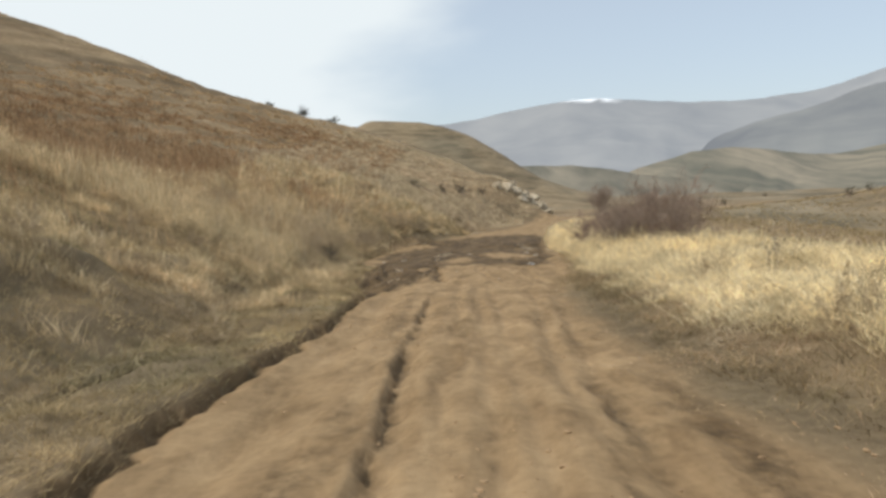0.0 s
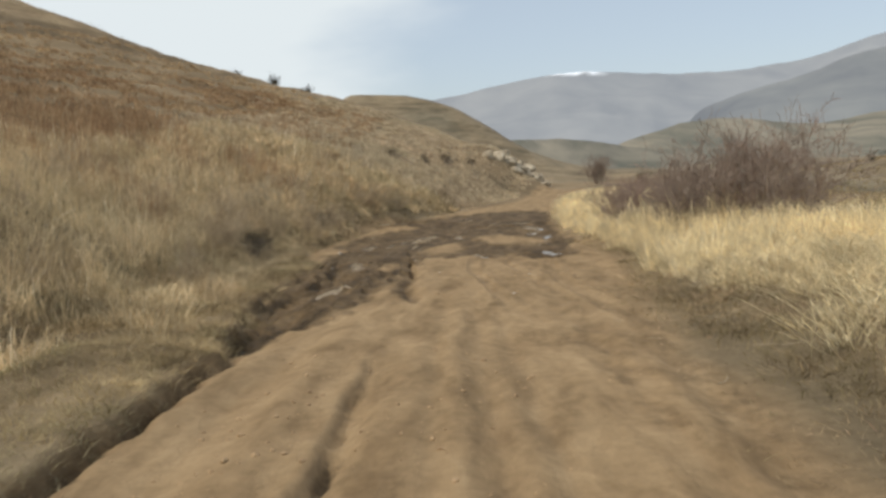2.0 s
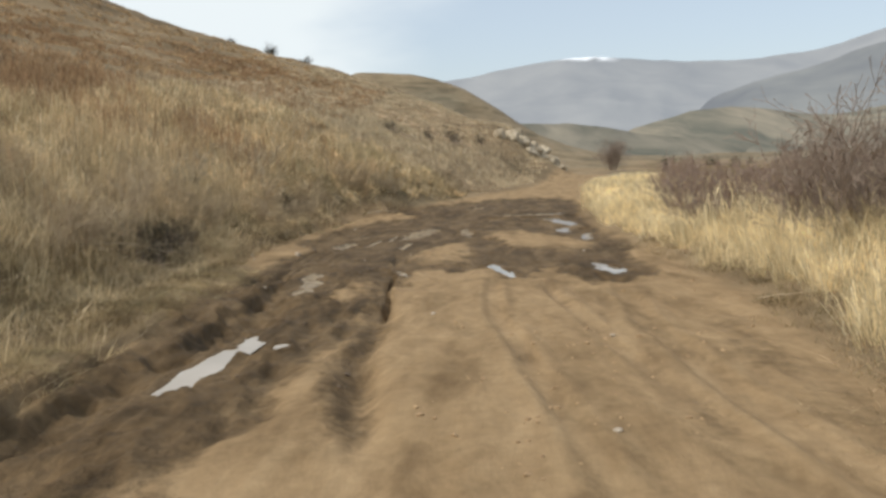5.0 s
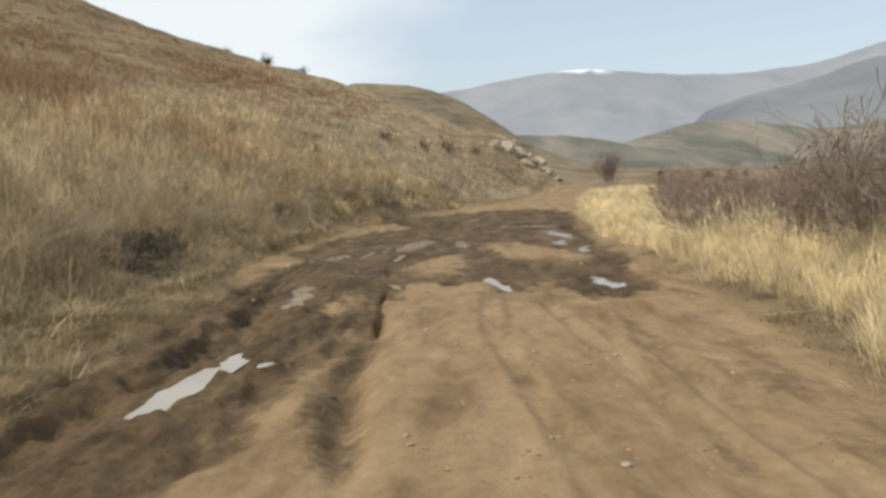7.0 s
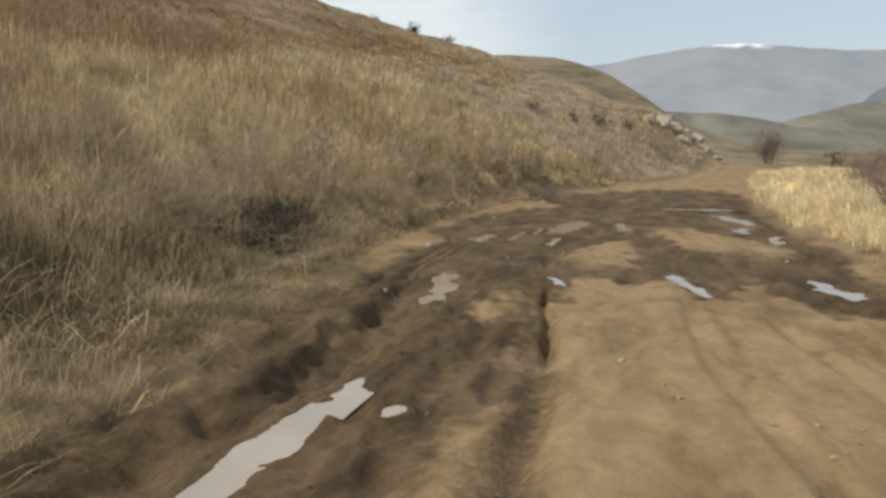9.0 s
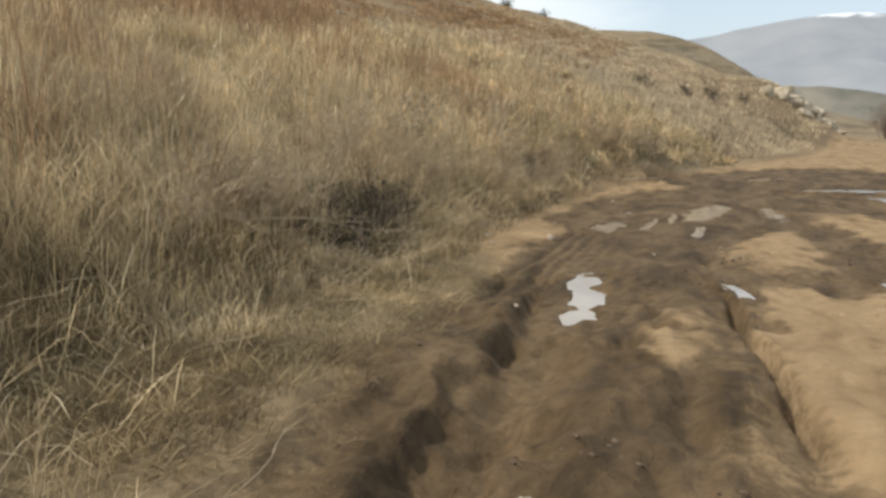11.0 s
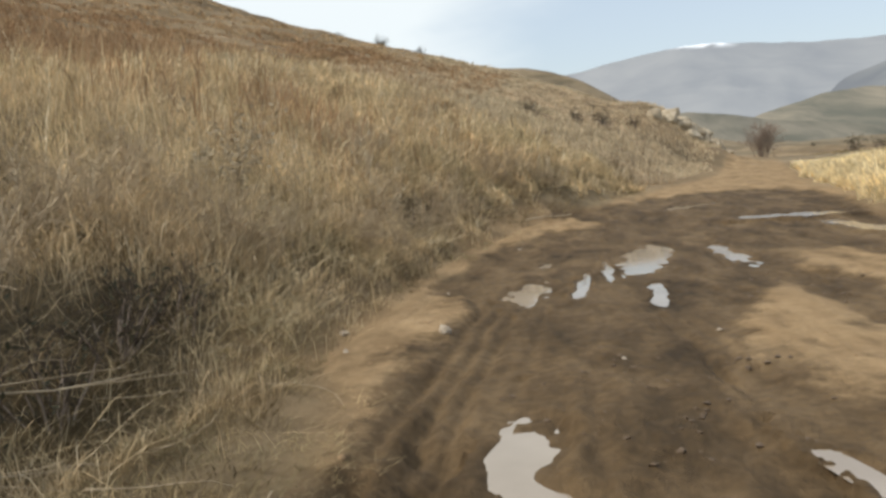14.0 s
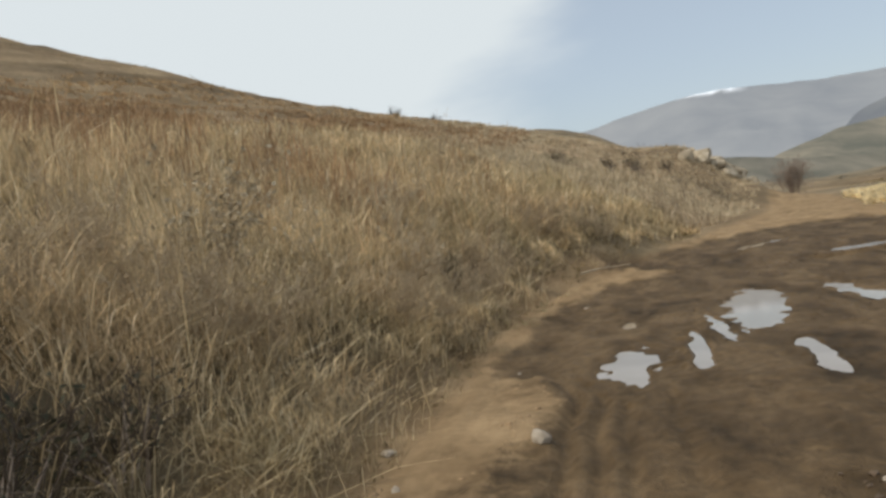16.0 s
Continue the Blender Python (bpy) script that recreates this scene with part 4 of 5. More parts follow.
x, y = sown(rng, 5000, -2.2, -0.6, 4, 24, lambda x, y: smooth(0.02, -0.02, x - left_edge(y) - lip_wobble(x, y)) * smooth(-0.6, -0.3, x - left_edge(y)))
lip_grass = tufts(rng, x, y, 9, 0.09, 0.11, 0.9, 0.006, flat=0.4)
x, y = sown(rng, 1500, -4.0, -2.7, 30, 35.2, lambda x, y: smooth(-2.75, -3.1, x + 0.25 * fbm(x * 1.5, y * 1.5, 3, 148)) * smooth(-0.3, 0.2, fbm(x * 1.3, y * 1.1, 3, 152)))
shelf_grass = tufts(rng, x, y, 10, 0.13, 0.10, 1.0, 0.004, flat=0.5)
x, y = sown(rng, 17000, -11, -1.0, 3, 22, lambda x, y: (x < left_edge(y) - 0.05) * smooth(-0.35, 0.1, fbm(x * 0.8, y * 0.6, 3, 159)))
sward = tufts(rng, x, y, 10, 0.17, 0.13, 0.8, 0.006, flat=0.4)
blades("verge_grass", rng, [sward, shelf_grass, lip_grass, matted, matted3, matted4], VERGE_GRASS, "short matted olive-grey grass along the track", 0.1)

x, y = sown(rng, 11000, 2.8, 8.5, 1, 38, lambda x, y: smooth(-0.45, 0.15, x - right_edge(y) + 0.5 * fbm(x * 0.8, y * 0.5, 3, 157)) * smooth(2.2, 0.6, x - right_edge(y)))
low = tufts(rng, x, y, 10, 0.15, 0.19, 0.6, 0.0075, flat=0.4)
x, y = sown(rng, 9000, 2.2, 5, 3, 24, lambda x, y: smooth(-1.15, -0.35, x - right_edge(y) + 0.5 * fbm(x * 1.1, y * 0.6, 3, 158)) * smooth(0.9, 0.2, x - right_edge(y)))
short = tufts(rng, x, y, 9, 0.13, 0.07, 0.9, 0.006, flat=0.4)
blades("low_green_grass", rng, [low, short], LOW_GREEN, "low green and straw grass along the edge of the track", 0.05)

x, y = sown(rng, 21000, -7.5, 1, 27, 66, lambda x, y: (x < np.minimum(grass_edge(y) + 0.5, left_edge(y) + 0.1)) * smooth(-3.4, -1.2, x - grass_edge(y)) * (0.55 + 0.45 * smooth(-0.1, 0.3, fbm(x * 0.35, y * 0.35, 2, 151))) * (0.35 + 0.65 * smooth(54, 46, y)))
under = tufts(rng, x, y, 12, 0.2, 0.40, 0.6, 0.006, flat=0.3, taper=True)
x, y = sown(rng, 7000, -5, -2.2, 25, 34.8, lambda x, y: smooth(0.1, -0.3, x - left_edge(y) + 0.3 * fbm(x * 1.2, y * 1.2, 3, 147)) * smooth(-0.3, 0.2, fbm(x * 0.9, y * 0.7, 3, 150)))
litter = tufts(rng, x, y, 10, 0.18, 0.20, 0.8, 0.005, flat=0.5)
# extra dark tufts that darken two hollows under the bank
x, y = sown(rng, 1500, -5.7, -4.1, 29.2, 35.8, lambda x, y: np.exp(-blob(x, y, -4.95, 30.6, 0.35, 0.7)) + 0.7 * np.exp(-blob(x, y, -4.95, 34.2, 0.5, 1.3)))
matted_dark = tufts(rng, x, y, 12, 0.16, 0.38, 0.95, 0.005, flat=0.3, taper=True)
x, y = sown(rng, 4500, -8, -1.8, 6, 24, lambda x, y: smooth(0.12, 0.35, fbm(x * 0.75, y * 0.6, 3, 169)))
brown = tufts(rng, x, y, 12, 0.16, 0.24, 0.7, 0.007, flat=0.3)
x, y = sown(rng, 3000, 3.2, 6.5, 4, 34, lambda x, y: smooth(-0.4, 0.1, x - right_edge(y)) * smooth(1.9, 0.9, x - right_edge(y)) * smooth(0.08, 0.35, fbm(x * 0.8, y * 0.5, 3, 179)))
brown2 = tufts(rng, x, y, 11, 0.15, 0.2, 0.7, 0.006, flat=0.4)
blades("undergrowth", rng, [under, matted_dark, litter, brown, brown2], DARK_GRASS, "dark tangled undergrowth at the foot of the bank, its colour deepened for shade", 0.1)

x, y = sown(rng, 18000, 3.5, 16, 24, 82, lambda x, y: smooth(0.15, 0.7, x - right_edge(y) + 0.3 * fbm(x, y, 2, 161)) * smooth(6.5, 4.5, x - right_edge(y)))
gold = tufts(rng, x, y, 16, 0.16, 0.62, 0.24, 0.0055, lean=(-0.12, -0.05))
x, y = sown(rng, 9500, 3.5, 12, 1, 27, lambda x, y: smooth(0.6, 1.5, x - right_edge(y) + 0.7 * fbm(x * 0.7, y * 0.7, 3, 163)) * smooth(7.5, 5.5, x - right_edge(y)))
straw = tufts(rng, x, y, 13, 0.2, 0.5, 0.6, 0.006, lean=(-0.3, -0.1), flat=0.45)
x, y = sown(rng, 900, 5.8, 9.5, 24, 37, lambda x, y: smooth(0.9, 1.6, x - right_edge(y)) * smooth(3.9, 3.0, x - right_edge(y)) * smooth(-0.1, 0.3, fbm(x * 0.8, y * 0.8, 2, 165)))
reed = tufts(rng, x, y, 10, 0.15, 1.0, 0.22, 0.007)
blades("golden_grass", rng, [gold, straw, reed], GOLD_GRASS, "dense golden straw grass beside the track")

x, y = sown(rng, 9500, 8, 70, 8, 150, lambda x, y: (x > right_edge(y) + 5.5) * 1.0)
field = tufts(rng, x, y, 6, 0.35, 0.5, 0.3, 0.016)
blades("field_grass", rng, [field], TANGLE, "brown winter grass on the valley floor")


# ---- shrubs ----
def branch_web(rng, stems, reach, splits, thick, spread_, droop=0.0, base=0.25):
    """Tapered limbs that fork: rows of start, end, radius, radius, order."""
    rows = []

    def grow(p, d, length, r, order, stem):
        bends = 3 if order == 0 else 2
        for _ in range(bends):
            d = (d + Vector(rng.normal(0, 0.16, 3)) + Vector((0, 0, 0.06 - droop * order))).normalized()
            q = p + d * (length / bends)
            rows.append((p.copy(), q.copy(), r, r * 0.78, order, stem))
            p, r = q, r * 0.78
            if order < len(splits):
                for _ in range(rng.poisson(splits[order])):
                    side = (d + Vector(rng.normal(0, 0.55, 3))).normalized()
                    grow(p, side, length * rng.uniform(0.35, 0.62), r * 0.62, order + 1, stem)

    for stem in range(stems):
        a, s = rng.uniform(0, 2 * math.pi), rng.uniform(0.05, spread_)
        p = Vector((math.cos(a), math.sin(a), 0)) * rng.uniform(0, base)
        grow(p, Vector((math.cos(a) * s, math.sin(a) * s, 1)).normalized(), reach * rng.uniform(0.6, 1.0), thick * rng.uniform(0.6, 1.1), 0, stem)
    return rows


def limb_mesh(name, rows, material, parent, sides=4, label="", least=0.0, kind=""):
    if not rows:
        return None
    a = np.array([r[0] for r in rows])
    b = np.array([r[1] for r in rows])
    r0, r1 = (np.maximum(np.array([r[i] for r in rows]), least) for i in (2, 3))
    d = b - a
    d = d / np.maximum(np.linalg.norm(d, axis=1), 1e-6)[:, None]
    ref = np.where(np.abs(d[:, 2:3]) > 0.9, np.array([[1.0, 0, 0]]), np.array([[0, 0, 1.0]]))
    u = np.cross(d, ref)
    u = u / np.linalg.norm(u, axis=1)[:, None]
    w = np.cross(d, u)
    n = len(rows)
    v = np.empty((n, 2 * sides, 3))
    for k in range(sides):
        c, s = math.cos(2 * math.pi * k / sides), math.sin(2 * math.pi * k / sides)
        o = u * c + w * s
        v[:, k], v[:, sides + k] = a + o * r0[:, None], b + o * r1[:, None]
    i = np.arange(n)[:, None] * 2 * sides
    quads = np.concatenate([i + np.array([k, (k + 1) % sides, sides + (k + 1) % sides, sides + k]) for k in range(sides)])
    ob = new(name, fast_mesh(name, v.reshape(-1, 3), quads=quads, material=material))
    ob.parent = parent
    return tagged(ob, label, kind=kind)


def leaf_mesh(name, rng, tips, count, size, spread_, material, parent, label=""):
    """Small leaves round the tips of twigs."""
    tips = np.array(tips)
    c = tips[rng.integers(0, len(tips), count)] + rng.normal(0, spread_, (count, 3))
    a, b = rng.normal(size=(count, 3)), rng.normal(size=(count, 3))
    a /= np.linalg.norm(a, axis=1)[:, None]
    b = np.cross(a, b)
    b /= np.linalg.norm(b, axis=1)[:, None]
    s = size * rng.uniform(0.5, 1.3, (count, 1))
    v = np.stack([c - a * s, c + b * s * 0.45, c + a * s, c - b * s * 0.45], 1)
    i = np.arange(count)[:, None] * 4
    ob = new(name, fast_mesh(name, v.reshape(-1, 3), quads=i + np.arange(4), material=material, shade=False))
    ob.parent = parent
    return tagged(ob, label, kind="stuff")


def stand(name, x, y, label, category, group="", sink=0.05, turn=0.0):
    ob = new(name)
    ob.matrix_world = pose(x, y, float(ground_z(np.array([x]), np.array([y]))[0]) - sink, 0, 0, turn)
    return tagged(ob, label, category, group)


def build_bare_shrub(seed, x, y, reach, red, stems=18, spread_=0.42):
    r = np.random.default_rng(seed)
    ob = stand("bare_shrub", x, y, "leafless red-brown thicket shrub standing in golden grass" if red else "leafless grey-brown thicket shrub standing in golden grass", "shrub", "thicket beside the track")
    rows = branch_web(r, stems, reach, (2.1, 1.7, 0.9), 0.016, spread_, base=0.6)
    for k in range(stems):
        limb_mesh("stem", [q for q in rows if q[4] == 0 and q[5] == k], BARK, ob, 5)
    limb_mesh("branchwork", [q for q in rows if q[4] == 1], TWIG, ob, 3, "thin grey-brown branches", 0.0065, "stuff")
    limb_mesh("brushwood", [q for q in rows if q[4] >= 2], RED_TWIG if red else TWIG, ob, 3, "fine reddish twigs" if red else "fine brown twigs", 0.005, "stuff")
    return ob


SHRUBS = [(11, 6.75, 32.4, 1.4, False), (12, 7.05, 30.9, 1.55, False), (13, 7.45, 33.3, 1.6, True), (14, 7.75, 29.9, 1.7, False), (15, 8.05, 31.8, 1.85, False), (16, 8.45, 29.2, 1.75, True),
          (17, 8.45, 33.2, 1.5, False), (19, 8.65, 30.7, 1.75, True), (20, 7.35, 34.6, 1.2, True), (21, 8.15, 27.9, 1.5, False), (24, 8.05, 35.2, 1.15, True)]
for s in SHRUBS:
    build_bare_shrub(*s)
LOW_SHRUBS = [(39, 6.7, 37.6), (40, 6.9, 40.4), (42, 7.3, 36.6), (31, 7.9, 44.0), (32, 9.0, 47.5), (33, 9.9, 52.5), (34, 11.2, 49.5), (35, 11.2, 57.0), (36, 13.4, 54.0), (37, 13.0, 62.0), (38, 8.2, 40.0)]
for s, x, y in LOW_SHRUBS:
    build_bare_shrub(s, x, y, 1.05, True, 16, 0.8)


def build_dark_shrub(seed, x, y, reach, wide, label, group, leafy=700):
    r = np.random.default_rng(seed)
    ob = stand("dark_shrub", x, y, label, "shrub", group)
    rows = branch_web(r, 11, reach, (1.5, 1.5), 0.05 * reach / 2, wide, base=0.25 * reach)
    for k in range(11):
        limb_mesh("stem", [q for q in rows if q[4] == 0 and q[5] == k], BARK, ob, 4)
    limb_mesh("brushwood", [q for q in rows if q[4] > 0], DARK_TWIG, ob, 3, "fine dark twigs", 0.006 * reach, "stuff")
    leaf_mesh("foliage", r, [q[1] for q in rows if q[4] > 0], int(leafy * reach), 0.07 * reach / 1.5, 0.10 * reach, SHRUB_LEAF, ob, "small dark leaves")
    return ob


for k, (x, y, size) in enumerate([(-22.2, 141.5, 1.15), (-27.4, 141, 1.35), (-33.2, 140, 1.0), (-38, 139, 0.7), (-25.0, 142.0, 0.6)]):
    build_dark_shrub(51 + k, x, y, size, 0.8, "small dark shrub on the crest of the hill", "shrubs on the crest", 1500)


def build_bare_clump(seed, x, y, reach):
    """Many upright leafless stems from one stool."""
    r = np.random.default_rng(seed)
    ob = stand("bare_tree_clump", x, y, "grey-brown leafless tree clump on the valley floor", "tree")
    rows = branch_web(r, 24, reach, (2.4, 2.0, 0.8), 0.06, 0.45, base=1.5)
    for k in range(24):
        limb_mesh("stem", [q for q in rows if q[4] == 0 and q[5] == k], TWIG, ob, 4)
    limb_mesh("branchwork", [q for q in rows if q[4] == 1], TWIG, ob, 3, "thin grey branches", 0.022, "stuff")
    limb_mesh("brushwood", [q for q in rows if q[4] >= 2], TWIG, ob, 3, "fine grey-brown twigs", 0.016, "stuff")
    return ob


build_bare_clump(61, 27.0, 162.0, 3.9)
for k, (x, y, size) in enumerate([(-1.2, 74.4, 0.9), (0.4, 80.8, 1.2), (2.6, 84.5, 0.8), (-3.6, 72.5, 0.8)]):
    build_dark_shrub(71 + k, x, y, size, 0.9, "low dark shrub on the grassy bank", "shrubs on the bank", 260)


# scrub and a hedge line across the valley, copied from one grown shrub
scrub = build_dark_shrub(75, 34.0, 118.0, 1.3, 0.8, "dark scrub bush on the valley side", "scrub on the valley side", 350)
scrub_rng = np.random.default_rng(76)
for k in range(13):
    y = scrub_rng.uniform(105, 290)
    x = y * scrub_rng.uniform(0.2, 0.62)
    z = float(base_height(np.array([x]), np.array([y]))[0]) - 0.1
    copy_thing(scrub, pose(x, y, z, 0, 0, scrub_rng.uniform(0, 360)))


# ---- stones ----
def build_rock(name, seed, x, y, size, material, label, category, group, cuts=3, sink=0.3, lift=0.0):
    r = np.random.default_rng(seed)
    bm = bmesh.new()
    bmesh.ops.create_icosphere(bm, subdivisions=cuts, radius=1.0)
    planes = [(Vector(r.normal(size=3)).normalized(), r.uniform(0.55, 0.9)) for _ in range(9)]
    off = Vector(r.uniform(-50, 50, 3))
    for v in bm.verts:
        d = v.co.normalized()
        rad = min([1.0] + [k / max(d.dot(n), 1e-3) for n, k in planes if d.dot(n) > 0.05])
        rad *= 1 + 0.13 * noise.noise(d * 2.3 + off) + 0.05 * noise.noise(d * 7 + off)
        v.co = Vector((d.x * size[0], d.y * size[1], d.z * size[2])) * rad
    for f in bm.faces:
        f.smooth = False
    me = bpy.data.meshes.new(name)
    bm.to_mesh(me)
    bm.free()
    me.materials.append(material)
    ob = new(name, me)
    z = float(ground_z(np.array([x]), np.array([y]))[0])
    ob.matrix_world = pose(x, y, z + size[2] * (1 - 2 * sink) * 0.6 + lift, *r.uniform(-14, 14, 2), r.uniform(0, 360))
    return tagged(ob, label, category, group)


rock_rng = np.random.default_rng(5)
OUTCROP = [(5.2, 90.0, 0.75), (6.2, 91.2, 0.8), (6.9, 90.2, 0.7), (7.2, 92.8, 1.1), (8.0, 94.2, 0.9), (8.3, 92.6, 0.55), (8.9, 95.5, 0.8), (9.3, 97.4, 0.9), (7.6, 96.0, 0.8),
           (8.6, 99.0, 1.0), (9.9, 99.6, 0.7), (10.3, 97.2, 0.5), (6.0, 93.4, 0.7), (4.3, 89.0, 0.7), (10.0, 94.4, 0.4), (9.0, 93.0, 0.35), (9.6, 96.0, 0.5), (7.4, 91.0, 0.45), (10.6, 98.4, 0.6), (8.2, 96.8, 0.6), (6.5, 92.3, 0.5), (9.4, 98.4, 0.45), (10.9, 100.5, 0.5), (7.8, 93.6, 0.4)]
for k, (x, y, s) in enumerate(OUTCROP):
    build_rock("boulder", 400 + k, x, y, (1.18 * s, 1.18 * s * rock_rng.uniform(0.7, 1.1), 1.15 * s * rock_rng.uniform(0.55, 0.85)), ROCK,
               "pale cream limestone boulder in the outcrop" if s > 0.6 else "small pale limestone block below the outcrop", "boulder", "boulders of the outcrop", sink=0.42)
STONES = [(-2.95, 37.5, 0.10), (-4.0, 37.4, 0.07), (-3.75, 36.6, 0.04), (-2.3, 31.75, 0.05), (-0.25, 37.2, 0.035), (0.6, 28.2, 0.035), (2.4, 26.4, 0.04),
          (-3.4, 40.6, 0.04), (1.9, 23.5, 0.035), (-1.2, 36.1, 0.03), (3.6, 36.4, 0.05), (-2.75, 46.2, 0.06)]
for k, (x, y, s) in enumerate(STONES):
    build_rock("stone", 500 + k, x, y, (s, s * 0.8, s * 0.6), STONE, "small pale stone lying on the clay", "stone", "stones on the track", 2, 0.25)


def clods(name, seed, n, x0, x1, y0, y1, keep, size, material, label, worn=False):
    """Broken lumps of earth, joined."""
    r = np.random.default_rng(seed)
    x, y = sown(r, n, x0, x1, y0, y1, keep)
    z = ground_z(x, y)
    base = bmesh.new()
    bmesh.ops.create_icosphere(base, subdivisions=1, radius=1.0)
    bv = np.array([v.co for v in base.verts])
    bf = np.array([[v.index for v in f.verts] for f in base.faces])
    base.free()
    m = len(x)
    s = size * np.minimum(r.lognormal(0, 0.5, m), 2.2)
    v = bv[None] * r.uniform(0.55, 1.25, (m, len(bv), 1)) * s[:, None, None] * np.array([1, 1.2, 0.6])
    a = r.uniform(0, 2 * math.pi, m)
    c, sn = np.cos(a)[:, None], np.sin(a)[:, None]
    v = np.stack([v[..., 0] * c - v[..., 1] * sn + x[:, None], v[..., 0] * sn + v[..., 1] * c + y[:, None], v[..., 2] + (z - (0.15 if worn else -0.15) * s)[:, None]], -1)
    f = bf[None] + (np.arange(m) * len(bv))[:, None, None]
    ob = new(name, fast_mesh(name, v.reshape(-1, 3), tris=f.reshape(-1, 3), material=material, shade=worn))
    return tagged(ob, label, "soil", kind="stuff")


def on_track(x, y):
    return smooth(0.0, 0.5, x - left_edge(y)) * smooth(0.0, -0.5, x - right_edge(y))


clods("mud_clods", 601, 12000, -4, 6.5, 17, 58, lambda x, y: on_track(x, y) * smooth(0.4, 0.9, wetness(x, y)) * smooth(0.05, 0.5, fbm(x * 0.8, y * 0.5, 3, 171)), 0.015, CLOD, "dark wet clods of churned mud")
clods("clay_clods", 602, 14000, -4.5, 6.5, 2, 58, lambda x, y: on_track(x, y) * smooth(0.4, 0.1, wetness(x, y)) * smooth(0.0, 0.5, fbm(x * 0.9, y * 0.5, 3, 173)), 0.013, CLAY_CLOD, "crumbled dry clay lumps on the track")

clods("shelf_clods", 603, 4200, -4.4, -2.6, 33.5, 48, lambda x, y: on_track(x, y) * smooth(0.6, 0.2, wetness(x, y)) * smooth(-0.2, 0.3, fbm(x * 1.4, y * 0.9, 3, 175)), 0.016, CLAY_CLOD, "crumbled clay lumps on the shelf under the bank", True)


# ---- weeds and dead wood ----
def build_weed(seed, x, y, tall, label, heads=60):
    r = np.random.default_rng(seed)
    ob = stand("tall_weed", x, y, label, "weed", "weeds on the bank")
    rows = branch_web(r, 6, tall, (2.2, 1.6), 0.008, 0.35, base=0.12)
    limb_mesh("stalk_tuft", rows, DEAD_STALK, ob, 3, "thin dry stalks", 0.003, "stuff")
    leaf_mesh("seed_fluff", r, [q[1] for q in rows if q[4] > 0], heads * 5, 0.038, 0.012, WEED_HEAD, ob, "pale dry seed heads")
    return ob


WEED_HEAD = plain_material("dry_seed_heads", [(0.35, (0.09, 0.07, 0.04)), (0.6, (0.62, 0.53, 0.38))], 30.0, 0.9)
build_weed(801, -6.13, 39.57, 1.3, "tall dry branching weed with seed heads on the bank", 90)
build_weed(802, -6.4, 39.9, 1.1, "tall dry branching weed with seed heads on the bank", 70)
for k in range(9):
    r = np.random.default_rng(820 + k)
    yy = r.uniform(41, 58)
    build_weed(830 + k, float(grass_edge(yy)) - r.uniform(0.6, 6), yy, r.uniform(1.0, 1.6), "thin dry weed standing out of the grass", 20)


def build_forb(seed, tall):
    """A bushy dead weed, brown and fuzzy."""
    r = np.random.default_rng(seed)
    x, y = -6.0 - 0.4 * (seed % 7), 36.0 + seed % 7
    ob = stand("bushy_weed", x, y, "bushy brown dead weed with fuzzy heads among the grass", "weed", "bushy weeds on the bank")
    rows = branch_web(r, 7, tall, (2.4, 2.2), 0.006, 0.7, base=0.14)
    limb_mesh("stalk_tuft", rows, FORB_STALK, ob, 3, "thin grey-brown stalks", 0.0028, "stuff")
    leaf_mesh("seed_fluff", r, [q[1] for q in rows if q[4] > 0], 330, 0.014, 0.025, FORB_HEAD, ob, "brown fuzzy seed heads")
    return ob


FORB_STALK = plain_material("grey_weed_stalks", [(0.3, (0.30, 0.225, 0.14)), (0.7, (0.58, 0.47, 0.32))], 3.0, 0.9)
FORB_HEAD = plain_material("brown_weed_heads", [(0.3, (0.17, 0.12, 0.075)), (0.5, (0.31, 0.235, 0.15)), (0.7, (0.48, 0.39, 0.27))], 4.0, 0.9)
forbs = [build_forb(841, 0.75), build_forb(842, 0.9), build_forb(843, 0.6)]
forb_rng = np.random.default_rng(844)
for k in range(64):
    yy = forb_rng.uniform(24, 56)
    up = forb_rng.uniform(0.2, 5.5) if k % 3 or 27 < yy < 37 else forb_rng.uniform(0.0, 1.2)
    up = max(up, 1.5 if 27 < yy < 37 else 0.0)
    xx = float(grass_edge(yy)) - up
    zz = float(ground_z(np.array([xx]), np.array([yy]))[0]) - 0.05
    copy_thing(forbs[k % 3], pose(xx, yy, zz, forb_rng.normal(0, 7), forb_rng.normal(0, 7), forb_rng.uniform(0, 360)))
for xx, yy in ((5.5, 15.7), (5.8, 15.9), (5.2, 9.3), (5.35, 9.0)):
    zz = float(ground_z(np.array([xx]), np.array([yy]))[0]) - 0.2
    copy_thing(forbs[2], pose(xx, yy, zz, 0, 0, 70 * xx))
for k in range(16):
    xx, yy = forb_rng.uniform(-7.5, -2.6), forb_rng.uniform(10, 22)
    zz = float(ground_z(np.array([xx]), np.array([yy]))[0]) - 0.25
    copy_thing(forbs[2], pose(xx, yy, zz, forb_rng.normal(0, 7), forb_rng.normal(0, 7), forb_rng.uniform(0, 360)))


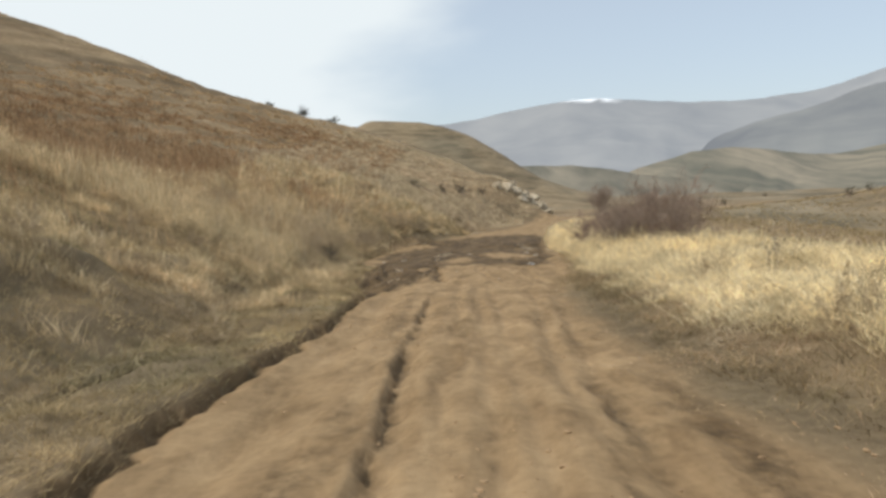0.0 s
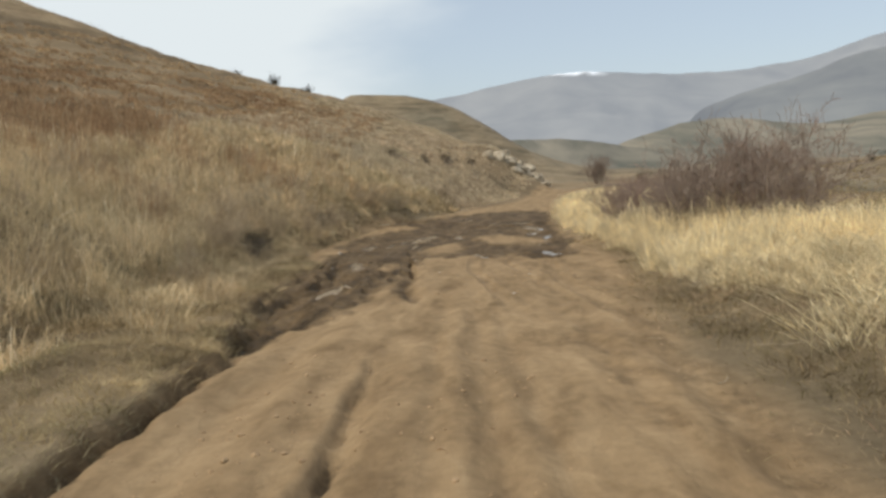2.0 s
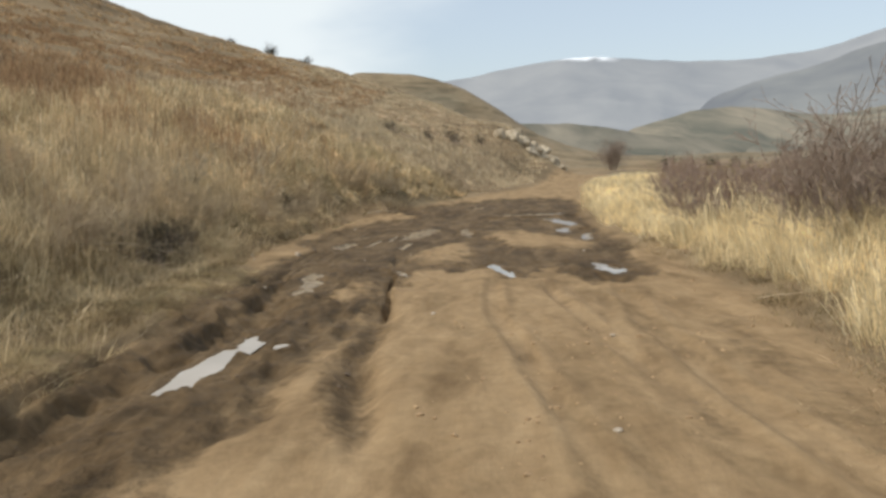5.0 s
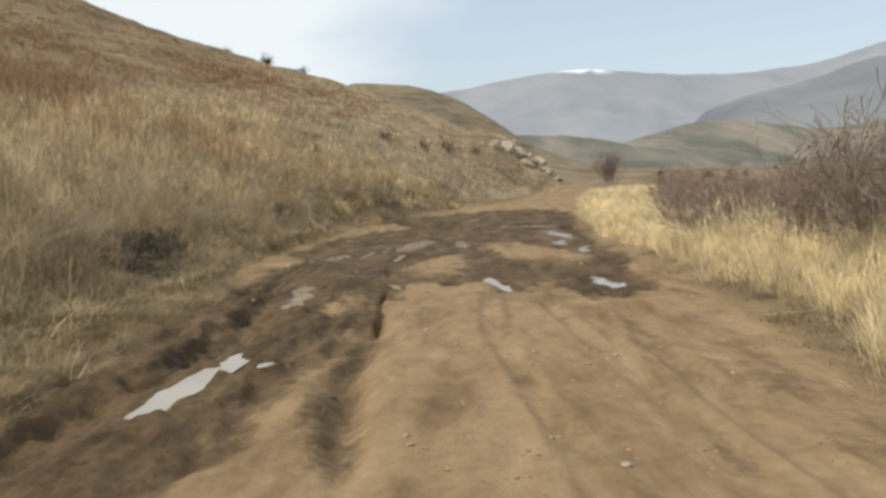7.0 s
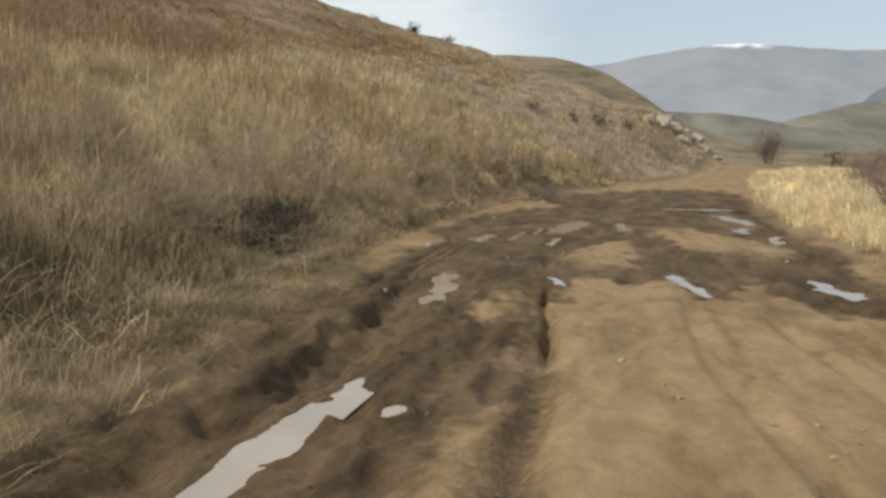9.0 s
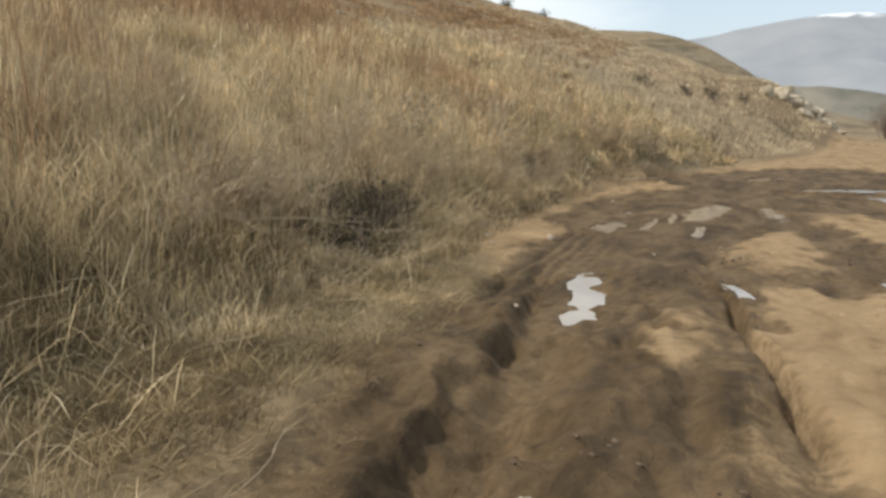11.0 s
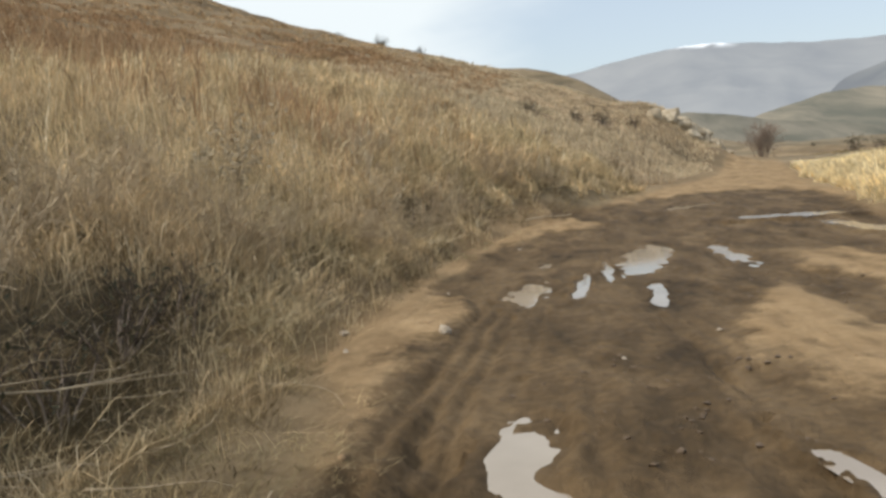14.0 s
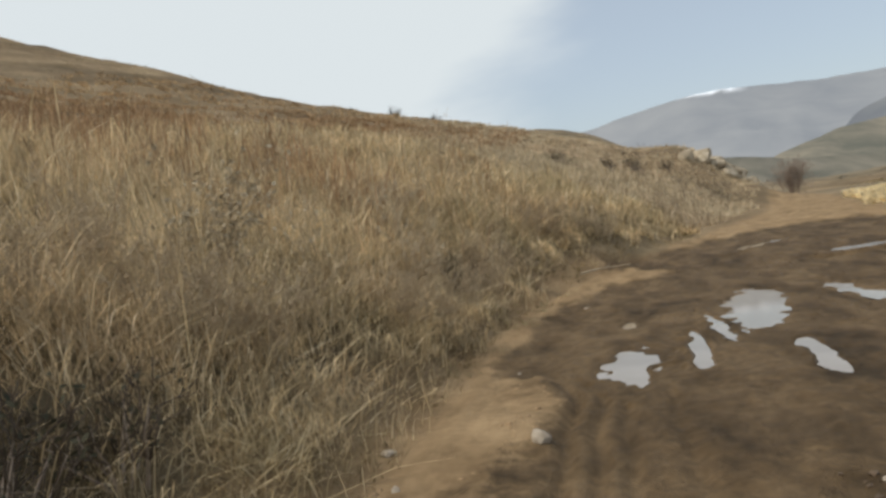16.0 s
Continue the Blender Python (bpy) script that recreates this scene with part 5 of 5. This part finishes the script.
def build_stalks(name, seed, n, cx, cy, rx, ry, long, rise, material, label, category):
    """A heap of fallen stalks."""
    r = np.random.default_rng(seed)
    rows = []
    for _ in range(n):
        x, y = cx + r.normal(0, rx), cy + r.normal(0, ry)
        a, t, ln = r.uniform(-1.6, 1.9), r.normal(0.05, 0.16), long * r.uniform(0.4, 1.2)
        z = float(ground_z(np.array([x]), np.array([y]))[0]) + abs(r.normal(0, rise)) + 0.01
        p = Vector((x, y, z))
        d = Vector((math.cos(a) * math.cos(t), math.sin(a) * math.cos(t), math.sin(t)))
        rad = r.uniform(0.002, 0.0055)
        for k in range(5):
            d = (d + Vector(r.normal(0, 0.2, 3)) + Vector((0, 0, -0.03))).normalized()
            q = p + d * ln / 5
            rows.append((p, q, rad, rad * 0.8, 0))
            p, rad = q, rad * 0.88
    v = limb_mesh(name, rows, material, None, 4)
    return tagged(v, label, category, kind="stuff")


build_stalks("fallen_stalks", 901, 50, -4.5, 31.9, 0.55, 0.9, 0.9, 0.10, DEAD_STALK, "heap of fallen pale stalks at the foot of the bank", "dead stalks")
build_stalks("fallen_stalks", 902, 24, -4.4, 34.6, 0.4, 0.9, 0.8, 0.08, DEAD_STALK, "scattered fallen stalks under the bank", "dead stalks")
build_stalks("fallen_stalks", 903, 60, -3.9, 28.5, 0.5, 1.4, 0.7, 0.05, DEAD_STALK, "flattened pale stalks on the verge", "dead stalks")
build_stalks("fallen_stalks", 905, 70, 4.1, 10.0, 0.22, 0.35, 0.5, 0.07, DEAD_STALK, "flattened tangle of grey straw at the edge of the track", "dead stalks")
build_weed(803, 6.6, 15.0, 1.0, "single dry weed standing in the straw", 25)
build_stalks("fallen_stalks", 904, 110, 5.2, 14.0, 0.9, 3.5, 0.7, 0.08, DEAD_STALK, "tangled straw stalks beside the track", "dead stalks")


def build_branch(seed, x, y, z, ang, long, thick, drop=0.0):
    """A fallen branch with a fork, resting on the undergrowth."""
    r = np.random.default_rng(seed)
    ob = stand("fallen_branch", x, y, "bare pale fallen branch lying on the verge", "branch", "fallen branches", -z)
    ob.rotation_euler = (0, radians(drop), radians(ang))
    rows, p, d, rad = [], Vector((0, 0, 0)), Vector((1, 0, 0.06)), thick
    for k in range(8):
        d = (d + Vector(r.normal(0, 0.07, 3))).normalized()
        d.z *= 0.6
        q = p + d * long / 8
        rows.append((p, q, rad, rad * 0.88, 0))
        if k in (3, 5):
            side = (d + Vector((0, r.choice([-0.7, 0.7]), 0.15))).normalized()
            rows.append((q, q + side * long * 0.3, rad * 0.6, rad * 0.25, 1))
        p, rad = q, rad * 0.88
    limb_mesh("limb", [q for q in rows if q[4] == 0], DEAD_STALK, ob, 6)
    for q in rows:
        if q[4] == 1:
            limb_mesh("side_twig", [q], DEAD_STALK, ob, 4)
    return ob


build_branch(951, -4.98, 31.15, 0.22, 82, 3.2, 0.013, 8)
build_branch(953, -2.9, 50.9, 0.08, 40, 1.8, 0.03)
build_branch(954, 4.55, 28.6, 0.03, 4, 0.9, 0.012)

# small dark shrubs packed into the hollows to darken them
build_dark_shrub(963, -4.95, 32.9, 0.55, 1.0, "dark tangled shrub in a hollow under the bank", "", 350)
build_dark_shrub(964, -5.1, 36.0, 0.55, 1.0, "dark tangled shrub in a hollow under the bank", "", 350)
build_dark_shrub(965, -5.0, 45.4, 0.55, 1.0, "dark tangled shrub in a hollow under the bank", "", 350)
build_dark_shrub(966, -4.8, 47.0, 0.5, 1.0, "dark tangled shrub in a hollow under the bank", "", 350)
build_dark_shrub(961, -5.15, 35.1, 0.6, 1.0, "dark tangled shrub in a hollow under the bank", "", 350)
build_dark_shrub(962, -4.85, 33.9, 0.5, 1.0, "dark tangled shrub in a hollow under the bank", "", 350)
